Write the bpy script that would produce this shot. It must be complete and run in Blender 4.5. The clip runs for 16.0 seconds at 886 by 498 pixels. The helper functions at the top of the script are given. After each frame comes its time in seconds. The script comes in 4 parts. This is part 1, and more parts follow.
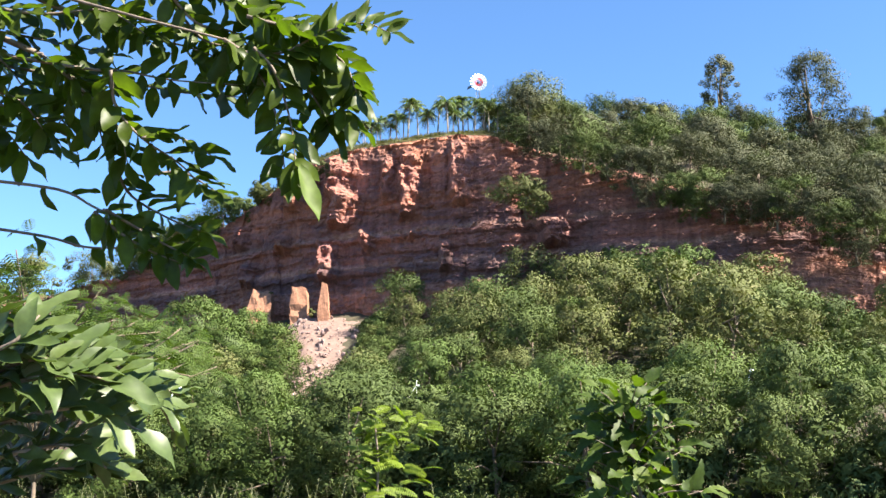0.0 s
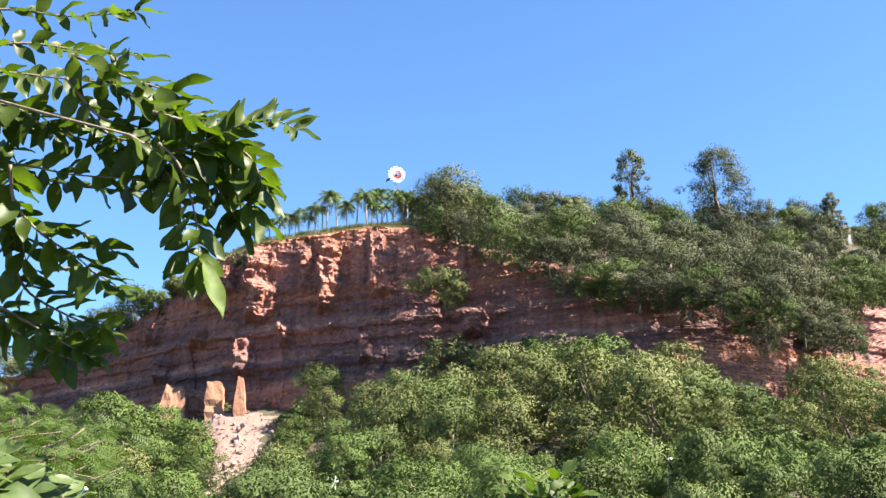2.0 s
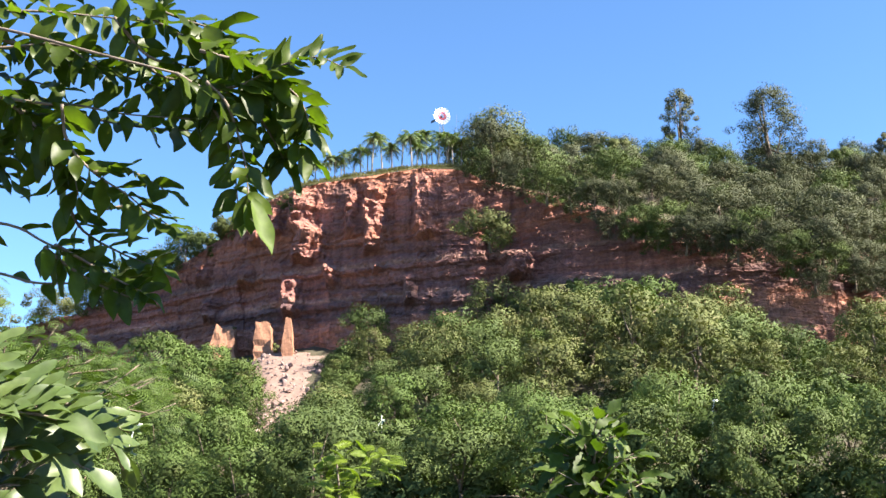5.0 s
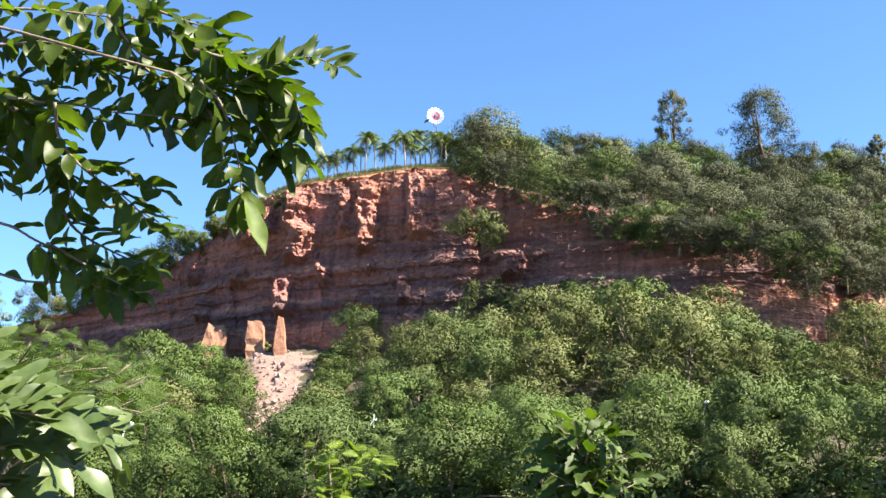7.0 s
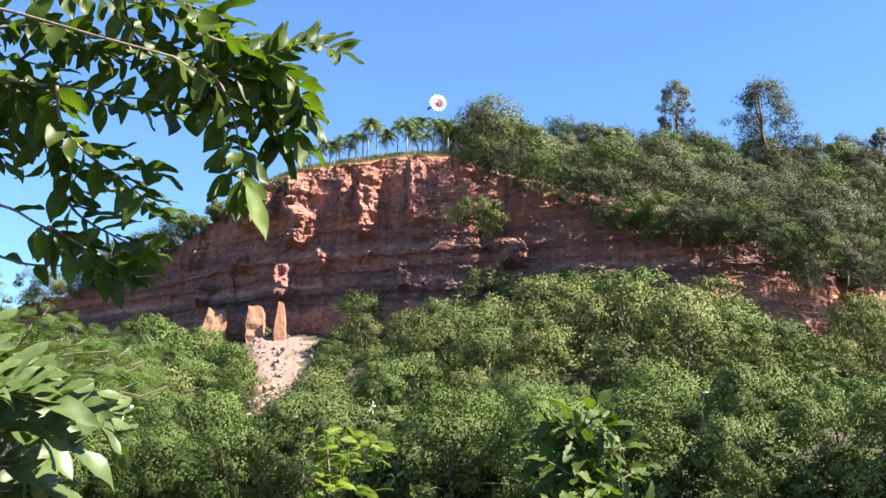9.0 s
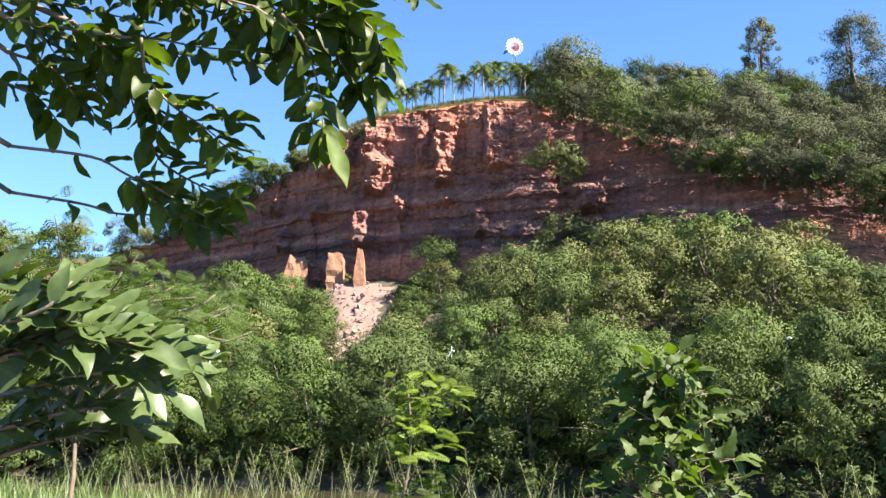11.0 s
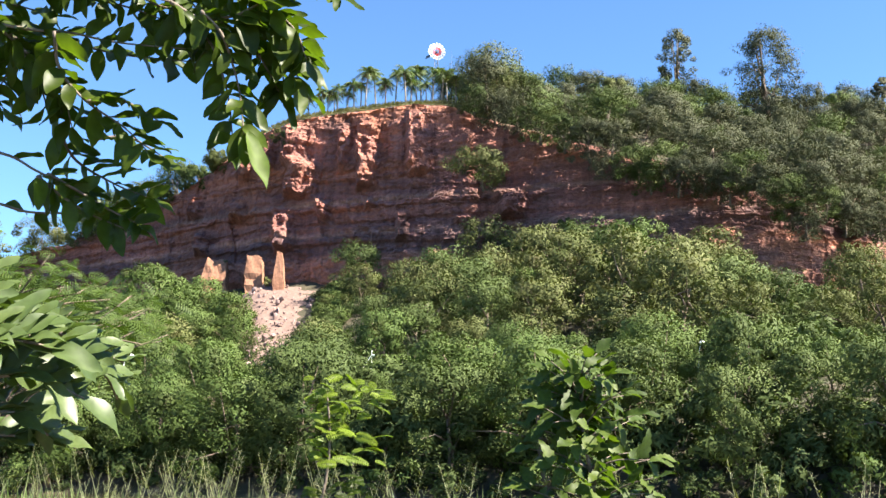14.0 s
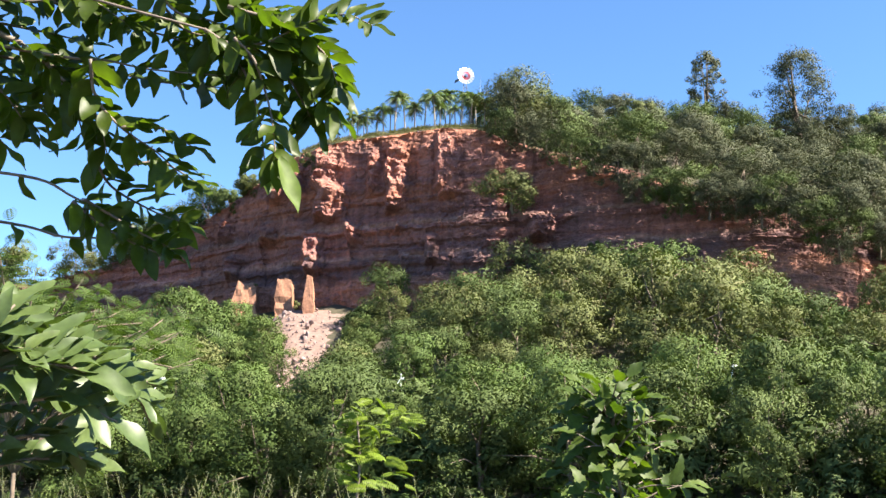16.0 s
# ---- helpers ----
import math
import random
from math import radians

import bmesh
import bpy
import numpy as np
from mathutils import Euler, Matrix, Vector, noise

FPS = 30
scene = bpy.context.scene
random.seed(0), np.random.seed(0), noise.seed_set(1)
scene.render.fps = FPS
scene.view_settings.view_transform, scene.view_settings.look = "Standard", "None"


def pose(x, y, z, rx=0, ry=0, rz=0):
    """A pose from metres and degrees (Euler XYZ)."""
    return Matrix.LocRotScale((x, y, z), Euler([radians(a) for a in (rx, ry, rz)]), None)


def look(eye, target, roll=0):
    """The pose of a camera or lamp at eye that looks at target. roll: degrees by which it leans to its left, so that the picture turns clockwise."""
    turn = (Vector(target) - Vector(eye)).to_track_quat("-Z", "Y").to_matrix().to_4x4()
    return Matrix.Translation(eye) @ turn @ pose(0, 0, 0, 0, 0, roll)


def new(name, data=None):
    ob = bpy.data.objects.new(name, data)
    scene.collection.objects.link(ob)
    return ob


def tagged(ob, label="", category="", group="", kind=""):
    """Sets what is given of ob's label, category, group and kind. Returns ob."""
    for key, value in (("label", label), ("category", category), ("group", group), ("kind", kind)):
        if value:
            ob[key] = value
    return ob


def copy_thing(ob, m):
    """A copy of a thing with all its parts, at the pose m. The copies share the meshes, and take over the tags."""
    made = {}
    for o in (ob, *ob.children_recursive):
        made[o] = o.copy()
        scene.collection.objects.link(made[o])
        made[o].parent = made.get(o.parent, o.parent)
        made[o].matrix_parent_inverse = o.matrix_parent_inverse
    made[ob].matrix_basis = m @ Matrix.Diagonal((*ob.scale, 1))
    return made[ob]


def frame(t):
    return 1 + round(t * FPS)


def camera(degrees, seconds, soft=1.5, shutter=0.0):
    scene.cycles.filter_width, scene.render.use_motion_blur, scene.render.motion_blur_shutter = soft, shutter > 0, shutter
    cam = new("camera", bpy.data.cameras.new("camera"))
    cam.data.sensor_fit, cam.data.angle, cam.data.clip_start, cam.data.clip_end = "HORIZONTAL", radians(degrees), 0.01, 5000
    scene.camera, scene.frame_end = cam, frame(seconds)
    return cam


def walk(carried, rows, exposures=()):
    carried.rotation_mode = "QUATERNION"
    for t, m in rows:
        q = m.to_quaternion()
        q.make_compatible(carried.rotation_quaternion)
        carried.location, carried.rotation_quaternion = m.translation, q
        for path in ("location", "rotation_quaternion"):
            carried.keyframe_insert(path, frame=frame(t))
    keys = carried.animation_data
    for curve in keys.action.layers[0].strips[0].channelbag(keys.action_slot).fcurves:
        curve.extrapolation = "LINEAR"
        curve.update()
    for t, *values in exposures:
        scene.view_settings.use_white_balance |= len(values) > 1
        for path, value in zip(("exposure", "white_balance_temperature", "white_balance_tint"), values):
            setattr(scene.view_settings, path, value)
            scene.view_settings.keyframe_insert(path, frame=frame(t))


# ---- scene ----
cam = camera(48.56, 16.0)
PATH = [
    (0, pose(-0.0168, 0.0000, 1.5990, 102.100, 0.000, -0.000)),
    (0.5, pose(-0.0128, 0.0000, 1.6004, 104.733, 0.399, -1.195)),
    (1, pose(-0.0009, 0.0000, 1.6004, 106.377, 1.038, -3.263)),
    (1.5, pose(0.0052, 0.0000, 1.6061, 107.147, 1.358, -4.464)),
    (2, pose(0.0037, 0.0000, 1.6059, 107.358, 1.531, -4.457)),
    (2.5, pose(0.0080, 0.0000, 1.6025, 106.421, 1.287, -4.938)),
    (3, pose(0.0054, 0.0000, 1.6005, 106.014, 1.291, -4.926)),
    (3.5, pose(0.0062, 0.0000, 1.5983, 105.716, 1.233, -4.636)),
    (4, pose(0.0082, 0.0000, 1.6007, 104.937, 1.038, -4.425)),
    (4.5, pose(0.0034, 0.0000, 1.6019, 104.480, 0.754, -2.023)),
    (5, pose(0.0012, 0.0000, 1.5982, 104.030, 0.832, -1.922)),
    (7.5, pose(0.0003, 0.0000, 1.5999, 104.006, 0.471, -2.843)),
    (8, pose(0.0010, 0.0000, 1.5992, 103.670, 0.285, -3.264)),
    (10.5, pose(-0.0006, 0.0000, 1.6042, 102.172, -0.611, 0.766)),
    (11, pose(-0.0036, 0.0000, 1.6014, 100.112, -0.529, 2.005)),
    (11.5, pose(-0.0074, 0.0000, 1.6018, 98.102, -0.596, 2.430)),
    (12, pose(-0.0112, 0.0000, 1.5983, 95.645, -0.561, 2.202)),
    (12.5, pose(-0.0123, 0.0000, 1.5985, 96.521, -0.453, 1.719)),
    (13, pose(-0.0099, 0.0000, 1.5979, 98.137, -0.334, 0.318)),
    (13.5, pose(-0.0088, 0.0000, 1.5992, 99.802, -0.407, -0.819)),
    (14, pose(-0.0034, 0.0000, 1.5974, 100.370, -0.127, -2.613)),
    (14.5, pose(-0.0013, 0.0000, 1.5985, 101.782, -0.033, -3.728)),
    (15, pose(0.0004, 0.0000, 1.5998, 102.277, 0.014, -3.431)),
    (15.5, pose(-0.0013, 0.0000, 1.5995, 102.062, -0.154, -2.605)),
    (16, pose(-0.0059, 0.0000, 1.5985, 101.723, -0.361, -0.924)),
]
walk(cam, PATH, [(0, 2.26), (0.7, 2.29), (1.5, 2.36), (4, 2.35), (5, 2.29), (8, 2.28), (11, 2.26), (16, 2.26)])

# ---------------------------------------------------------------- light
SUN = Vector((0.62, -0.28, 0.73)).normalized()
world = bpy.data.worlds.new("sky")
scene.world = world
world.use_nodes = True
wn, wl = world.node_tree.nodes, world.node_tree.links
sky = wn.new("ShaderNodeTexSky")
sky.sky_type, sky.sun_disc = "NISHITA", False
sky.sun_elevation = math.asin(SUN.z)
sky.sun_rotation = math.atan2(SUN.x, SUN.y)
sky.air_density, sky.dust_density, sky.ozone_density = 1.0, 0.0, 5.0
tint = wn.new("ShaderNodeMix")
tint.data_type, tint.blend_type = "RGBA", "MULTIPLY"
tint.inputs[0].default_value, tint.inputs[7].default_value = 1.0, (0.84, 1.03, 1.18, 1)
wl.new(sky.outputs[0], tint.inputs[6])
wl.new(tint.outputs[2], wn["Background"].inputs[0])
wn["Background"].inputs[1].default_value = 0.0505
sun = new("sun", bpy.data.lights.new("sun", "SUN"))
sun.data.energy, sun.data.angle, sun.data.color = 5.0, radians(0.5), (1.0, 0.92, 0.79)
sun.matrix_world = look(SUN * 100, (0, 0, 0))

# ---------------------------------------------------------------- materials


def material(name, rough=0.8):
    m = bpy.data.materials.new(name)
    m.use_nodes = True
    n, l = m.node_tree.nodes, m.node_tree.links
    b = n["Principled BSDF"]
    b.inputs["Roughness"].default_value = rough
    return m, n, l, b


def noise_node(n, l, scale, detail=4, stretch=None, coord="Object", rough=0.55):
    tc = n.new("ShaderNodeTexCoord") if coord != "World" else n.new("ShaderNodeNewGeometry")
    out = tc.outputs["Position"] if coord == "World" else tc.outputs[coord]
    if stretch:
        mp = n.new("ShaderNodeMapping")
        mp.inputs["Scale"].default_value = stretch
        l.new(out, mp.inputs[0])
        out = mp.outputs[0]
    t = n.new("ShaderNodeTexNoise")
    t.inputs["Scale"].default_value, t.inputs["Detail"].default_value, t.inputs["Roughness"].default_value = scale, detail, rough
    l.new(out, t.inputs["Vector"])
    return t


def ramp(n, l, fac, stops):
    r = n.new("ShaderNodeValToRGB")
    e = r.color_ramp.elements
    while len(e) < len(stops):
        e.new(0.5)
    for k, (p, c) in enumerate(stops):
        e[k].position, e[k].color = p, (*c, 1)
    l.new(fac, r.inputs[0])
    return r.outputs[0]


def mix(n, l, fac, a, b, blend="MIX"):
    x = n.new("ShaderNodeMix")
    x.data_type, x.blend_type = "RGBA", blend
    for sock, v in ((x.inputs[0], fac), (x.inputs[6], a), (x.inputs[7], b)):
        if isinstance(v, (int, float)):
            sock.default_value = v
        elif isinstance(v, tuple):
            sock.default_value = (*v, 1)
        else:
            l.new(v, sock)
    return x.outputs[2]


def bump(n, l, b, height, strength=0.4, distance=0.1):
    k = n.new("ShaderNodeBump")
    k.inputs["Strength"].default_value, k.inputs["Distance"].default_value = strength, distance
    l.new(height, k.inputs["Height"])
    l.new(k.outputs[0], b.inputs["Normal"])


def leaf_material(name, dark, mid, light, rough=0.5, through_light=0.3, spot=None, gloss=0.5):
    """Leaves that differ piece by piece and plant by plant, and let some light through."""
    m, n, l, b = material(name, rough)
    geo, obj = n.new("ShaderNodeNewGeometry"), n.new("ShaderNodeObjectInfo")
    add = n.new("ShaderNodeMath")
    add.operation = "MULTIPLY_ADD"
    l.new(geo.outputs["Random Per Island"], add.inputs[0])
    add.inputs[1].default_value = 0.4
    sc = n.new("ShaderNodeMath")
    sc.operation = "MULTIPLY"
    l.new(obj.outputs["Random"], sc.inputs[0])
    sc.inputs[1].default_value = 0.42
    l.new(sc.outputs[0], add.inputs[2])
    col = ramp(n, l, add.outputs[0], [(0.0, dark), (0.42, mid), (0.82, light)])
    if spot:
        patch = noise_node(n, l, 0.45, 3)
        f = ramp(n, l, patch.outputs[0], [(0.52, (0, 0, 0)), (0.75, (0.6, 0.6, 0.6))])
        col = mix(n, l, f, col, spot)
    fine = noise_node(n, l, 40, 2)
    v = ramp(n, l, fine.outputs[0], [(0.3, (0.66, 0.66, 0.66)), (0.7, (1.08, 1.08, 1.08))])
    col = mix(n, l, 1.0, col, v, "MULTIPLY")
    l.new(col, b.inputs["Base Color"])
    b.inputs["Specular IOR Level"].default_value = gloss
    t = n.new("ShaderNodeBsdfTranslucent")
    bright = mix(n, l, 1.0, col, (1.5, 1.75, 0.5), "MULTIPLY")
    l.new(bright, t.inputs[0])
    s = n.new("ShaderNodeMixShader")
    s.inputs[0].default_value = through_light
    l.new(b.outputs[0], s.inputs[1])
    l.new(t.outputs[0], s.inputs[2])
    l.new(s.outputs[0], n["Material Output"].inputs[0])
    return m


def plain(name, colour, rough=0.6, metal=0.0, scale=20, vary=0.25, bumps=0.2):
    m, n, l, b = material(name, rough)
    t = noise_node(n, l, scale, 5)
    lo, hi = tuple(c * (1 - vary) for c in colour), tuple(min(1, c * (1 + vary)) for c in colour)
    l.new(ramp(n, l, t.outputs[0], [(0.3, lo), (0.7, hi)]), b.inputs["Base Color"])
    b.inputs["Metallic"].default_value = metal
    bump(n, l, b, t.outputs[0], bumps, 0.02)
    return m


def rock_material(name):
    m, n, l, b = material(name, 0.9)
    beds = noise_node(n, l, 1.0, 7, (0.05, 0.05, 0.5), "World", 0.62)
    warp = noise_node(n, l, 0.09, 4, None, "World")
    geo, xyz = n.new("ShaderNodeNewGeometry"), n.new("ShaderNodeSeparateXYZ")
    l.new(geo.outputs["Position"], xyz.inputs[0])
    shift, level = n.new("ShaderNodeMath"), n.new("ShaderNodeMath")
    shift.operation = level.operation = "MULTIPLY_ADD"
    l.new(warp.outputs[0], shift.inputs[0])
    shift.inputs[1].default_value = 2.2
    l.new(xyz.outputs["Z"], shift.inputs[2])
    l.new(shift.outputs[0], level.inputs[0])
    level.inputs[1].default_value, level.inputs[2].default_value = 1 / 32, -20.5 / 32
    # the beds from the foot of the cliff to its rim
    col = ramp(n, l, level.outputs[0], [(0.0, (0.33, 0.20, 0.145)), (0.22, (0.33, 0.21, 0.16)), (0.235, (0.135, 0.095, 0.10)), (0.31, (0.15, 0.105, 0.105)), (0.325, (0.33, 0.26, 0.23)),
                                        (0.345, (0.22, 0.135, 0.125)), (0.46, (0.25, 0.15, 0.135)), (0.475, (0.31, 0.24, 0.20)), (0.50, (0.20, 0.125, 0.12)), (0.62, (0.30, 0.17, 0.125)),
                                        (0.75, (0.27, 0.165, 0.145)), (0.90, (0.34, 0.20, 0.14)), (1.0, (0.38, 0.21, 0.11))])
    vary = ramp(n, l, beds.outputs[0], [(0.3, (0.58, 0.45, 0.45)), (0.48, (1.18, 0.97, 0.93)), (0.6, (1.55, 1.16, 0.99)), (0.74, (2.5, 2.15, 2.0))])
    col = mix(n, l, 1.0, col, vary, "MULTIPLY")
    patch = noise_node(n, l, 0.11, 5, None, "World")
    col = mix(n, l, ramp(n, l, patch.outputs[0], [(0.52, (0, 0, 0)), (0.74, (0.6, 0.6, 0.6))]), col, (0.36, 0.14, 0.065))
    grey = noise_node(n, l, 0.16, 4, (1, 1, 0.5), "World")
    col = mix(n, l, ramp(n, l, grey.outputs[0], [(0.5, (0, 0, 0)), (0.68, (0.45, 0.45, 0.45))]), col, (0.16, 0.11, 0.11))
    streak = noise_node(n, l, 1.0, 5, (1.1, 1.1, 0.06), "World")
    col = mix(n, l, 1.0, col, ramp(n, l, streak.outputs[0], [(0.3, (0.6, 0.57, 0.57)), (0.55, (1.0, 1.0, 1.0)), (0.75, (1.2, 1.15, 1.1))]), "MULTIPLY")
    grain = noise_node(n, l, 2.2, 8, None, "World", 0.7)
    col = mix(n, l, 1.0, col, ramp(n, l, grain.outputs[0], [(0.3, (0.6, 0.6, 0.6)), (0.7, (1.3, 1.3, 1.3))]), "MULTIPLY")
    col = mix(n, l, 1.0, col, (0.88, 0.77, 0.77), "MULTIPLY")
    l.new(col, b.inputs["Base Color"])
    crack = n.new("ShaderNodeTexVoronoi")
    crack.feature = "DISTANCE_TO_EDGE"
    crack.inputs["Scale"].default_value = 1.0
    place = n.new("ShaderNodeMapping")
    place.inputs["Scale"].default_value = (0.8, 0.8, 1.5)
    l.new(geo.outputs["Position"], place.inputs[0])
    l.new(place.outputs[0], crack.inputs["Vector"])
    edge = ramp(n, l, crack.outputs["Distance"], [(0.0, (0.45, 0.45, 0.45)), (0.08, (1, 1, 1))])
    h = n.new("ShaderNodeMath")
    h.operation = "ADD"
    l.new(grain.outputs[0], h.inputs[0])
    l.new(edge, h.inputs[1])
    bump(n, l, b, h.outputs[0], 0.65, 0.3)
    return m


M_ROCK = rock_material("layered_sandstone")
M_STONE = plain("broken_stone", (0.246, 0.172, 0.156), 0.9, scale=3, vary=0.35)
M_SCREE = plain("scree_earth", (0.176, 0.115, 0.0943), 0.95, scale=2.5, vary=0.3, bumps=0.6)
M_PALE = plain("orange_sandstone", (0.295, 0.143, 0.0861), 0.9, scale=3.0, vary=0.35, bumps=0.8)
M_BARK = plain("bark", (0.131, 0.0984, 0.0697), 0.9, scale=14, vary=0.4, bumps=0.6)
M_TWIG = plain("twig_bark", (0.139, 0.107, 0.082), 0.8, scale=60, vary=0.4)
M_PALMTRUNK = plain("palm_bark", (0.246, 0.213, 0.172), 0.9, scale=6, vary=0.3)
M_WHITE = plain("white_paint", (0.80, 0.80, 0.78), 0.5, scale=8, vary=0.08)
M_RED = plain("red_paint", (0.50, 0.06, 0.05), 0.5, scale=8, vary=0.15)
M_STEEL = plain("dark_steel", (0.10, 0.11, 0.13), 0.5, 0.6, scale=8)
M_FOREST = {
    "olive": leaf_material("olive_foliage", (0.062, 0.078, 0.024), (0.097, 0.112, 0.037), (0.128, 0.141, 0.05), 0.7, 0.08, (0.146, 0.0992, 0.0599), 0.15),
    "green": leaf_material("green_foliage", (0.05, 0.08, 0.019), (0.076, 0.115, 0.029), (0.106, 0.15, 0.041), 0.7, 0.09, (0.104, 0.103, 0.0449), 0.15),
    "grey": leaf_material("grey_green_foliage", (0.0531, 0.0612, 0.0332), (0.0804, 0.0873, 0.0489), (0.109, 0.115, 0.0705), 0.75, 0.06, (0.0789, 0.0728, 0.0587), 0.12),
    "dark": leaf_material("dark_foliage", (0.046, 0.068, 0.02), (0.075, 0.104, 0.031), (0.108, 0.14, 0.045), 0.7, 0.07, None, 0.15),
}
M_LEAF = leaf_material("glossy_leaf", (0.028, 0.044, 0.006), (0.052, 0.08, 0.009), (0.098, 0.138, 0.015), 0.42, 0.46, None, 0.25)
M_LEAF_PALE = leaf_material("waxy_pale_leaf", (0.0429, 0.07176, 0.02028), (0.06864, 0.1014, 0.02964), (0.1014, 0.1342, 0.04212), 0.45, 0.2, None, 0.4)
M_SAPLING = leaf_material("toothed_leaf", (0.023, 0.042, 0.007), (0.05, 0.082, 0.011), (0.112, 0.15, 0.02), 0.55, 0.34, None, 0.3)
M_FERN = leaf_material("feathery_leaf", (0.039, 0.0663, 0.00936), (0.0663, 0.1053, 0.01404), (0.1092, 0.1521, 0.02184), 0.6, 0.25, None, 0.25)
M_PINNATE = leaf_material("yellow_green_leaf", (0.085, 0.13, 0.012), (0.14, 0.195, 0.018), (0.2, 0.255, 0.028), 0.5, 0.35, None, 0.3)
M_GRASS = leaf_material("tall_grass", (0.078, 0.117, 0.03276), (0.1365, 0.1872, 0.05616), (0.2106, 0.2613, 0.1014), 0.5, 0.3)
M_STRAW = leaf_material("seed_head", (0.1872, 0.195, 0.0936), (0.2574, 0.2652, 0.1404), (0.3276, 0.3276, 0.2028), 0.7, 0.3)
M_RIM = leaf_material("rim_grass", (0.078, 0.0858, 0.0273), (0.1209, 0.1209, 0.0429), (0.1872, 0.1638, 0.0702), 0.7, 0.2)
M_PALM = leaf_material("palm_frond", (0.0702, 0.1014, 0.039), (0.1092, 0.1482, 0.0585), (0.1638, 0.2028, 0.0858), 0.55, 0.25)
M_YELLOW = leaf_material("yellow_petals", (0.429, 0.234, 0.0156), (0.5148, 0.2964, 0.0234), (0.5616, 0.3588, 0.039), 0.6, 0.3)


def ground_material():
    m, n, l, b = material("earth_and_litter", 0.95)
    a = noise_node(n, l, 0.5, 8, None, "World", 0.65)
    col = ramp(n, l, a.outputs[0], [(0.3, (0.028, 0.027, 0.013)), (0.5, (0.052, 0.045, 0.024)), (0.7, (0.096, 0.07, 0.045))])
    l.new(col, b.inputs["Base Color"])
    bump(n, l, b, a.outputs[0], 0.6, 0.3)
    return m


def water_material():
    m, n, l, b = material("muddy_river_water", 0.06)
    b.inputs["Base Color"].default_value = (0.15, 0.12, 0.065, 1)
    a = noise_node(n, l, 1.0, 5, (0.5, 2.2, 1), "World")
    c = noise_node(n, l, 0.12, 3, None, "World")
    l.new(ramp(n, l, c.outputs[0], [(0.35, (0.046, 0.039, 0.02)), (0.65, (0.066, 0.056, 0.029))]), b.inputs["Base Color"])
    bump(n, l, b, a.outputs[0], 0.5, 0.07)
    return m


M_GROUND, M_WATER = ground_material(), water_material()

# ---------------------------------------------------------------- mesh helpers


def mesh_of(name, verts, faces, mat, smooth=False):
    me = bpy.data.meshes.new(name)
    me.from_pydata([tuple(v) for v in verts], [], [tuple(f) for f in faces])
    me.materials.append(mat)
    if smooth:
        me.shade_smooth()
    return me


def part(name, data, mat, parent, label=""):
    """One mesh object under a thing or a part; data is a bmesh or a mesh."""
    if isinstance(data, bmesh.types.BMesh):
        me = bpy.data.meshes.new(name)
        data.to_mesh(me)
        data.free()
        me.materials.append(mat)
    else:
        me = data
    ob = new(name, me)
    ob.parent = parent
    if label:
        tagged(ob, label)
    return ob


def tube(path, radii, sides=6):
    """A tapered tube along a list of points, as verts and faces."""
    vs, fs = [], []
    pts = [Vector(p) for p in path]
    for k, p in enumerate(pts):
        d = (pts[min(k + 1, len(pts) - 1)] - pts[max(k - 1, 0)]).normalized()
        a = d.cross(Vector((0.31, 0.17, 0.93)))
        if a.length < 0.05:
            a = d.cross(Vector((1, 0, 0)))
        a.normalize()
        b = d.cross(a)
        for s in range(sides):
            w = 2 * math.pi * s / sides
            vs.append(p + (a * math.cos(w) + b * math.sin(w)) * radii[k])
    for k in range(len(pts) - 1):
        for s in range(sides):
            i, j = k * sides + s, k * sides + (s + 1) % sides
            fs.append((i, j, j + sides, i + sides))
    fs.append(tuple(range(sides))[::-1])
    fs.append(tuple(range((len(pts) - 1) * sides, len(pts) * sides)))
    return vs, fs


def joined(pieces):
    vs, fs = [], []
    for v, f in pieces:
        o = len(vs)
        vs += list(v)
        fs += [tuple(i + o for i in q) for q in f]
    return vs, fs


def smooth_path(pts, steps=6):
    """Points along a Catmull-Rom curve through pts."""
    p = [Vector(q) for q in pts]
    p = [p[0] * 2 - p[1]] + p + [p[-1] * 2 - p[-2]]
    out = []
    for i in range(1, len(p) - 2):
        for k in range(steps):
            t = k / steps
            out.append(0.5 * ((2 * p[i]) + (p[i + 1] - p[i - 1]) * t + (2 * p[i - 1] - 5 * p[i] + 4 * p[i + 1] - p[i + 2]) * t * t
                              + (3 * p[i] - p[i - 1] - 3 * p[i + 1] + p[i + 2]) * t ** 3))
    out.append(p[-2])
    return out


def table(x, xs, ys):
    return float(np.interp(x, xs, ys))


# ---------------------------------------------------------------- the lie of the land
WATER_Z = -3.0
EDGE_X = [-75, -61, -45, -36, -27.5, -21.5, -16, -7, 1, 7, 13, 21.5, 31, 37.5, 45, 52, 62, 74, 95]
EDGE_Y = [185, 178, 168, 160, 153, 149, 146, 142.5, 139.5, 137.5, 135.5, 130.5, 125.5, 122, 119.5, 120.5, 127, 135, 146]
EDGE_Z = [32.5, 34.5, 37.7, 40.4, 44.2, 47.2, 48.6, 48.9, 49, 48.4, 45.8, 41.6, 37.0, 34.6, 31.7, 30.5, 30.8, 34.2, 38.3]


def shore(x):
    return 66 - 0.34 * x if x > -20 else 72.8 - 0.1 * (x + 20)


def cliff_y(x):
    return table(x, EDGE_X, EDGE_Y)


def bank_edge(x):
    return max(4.8, min(13.5, 7.6 - 0.9 * x))


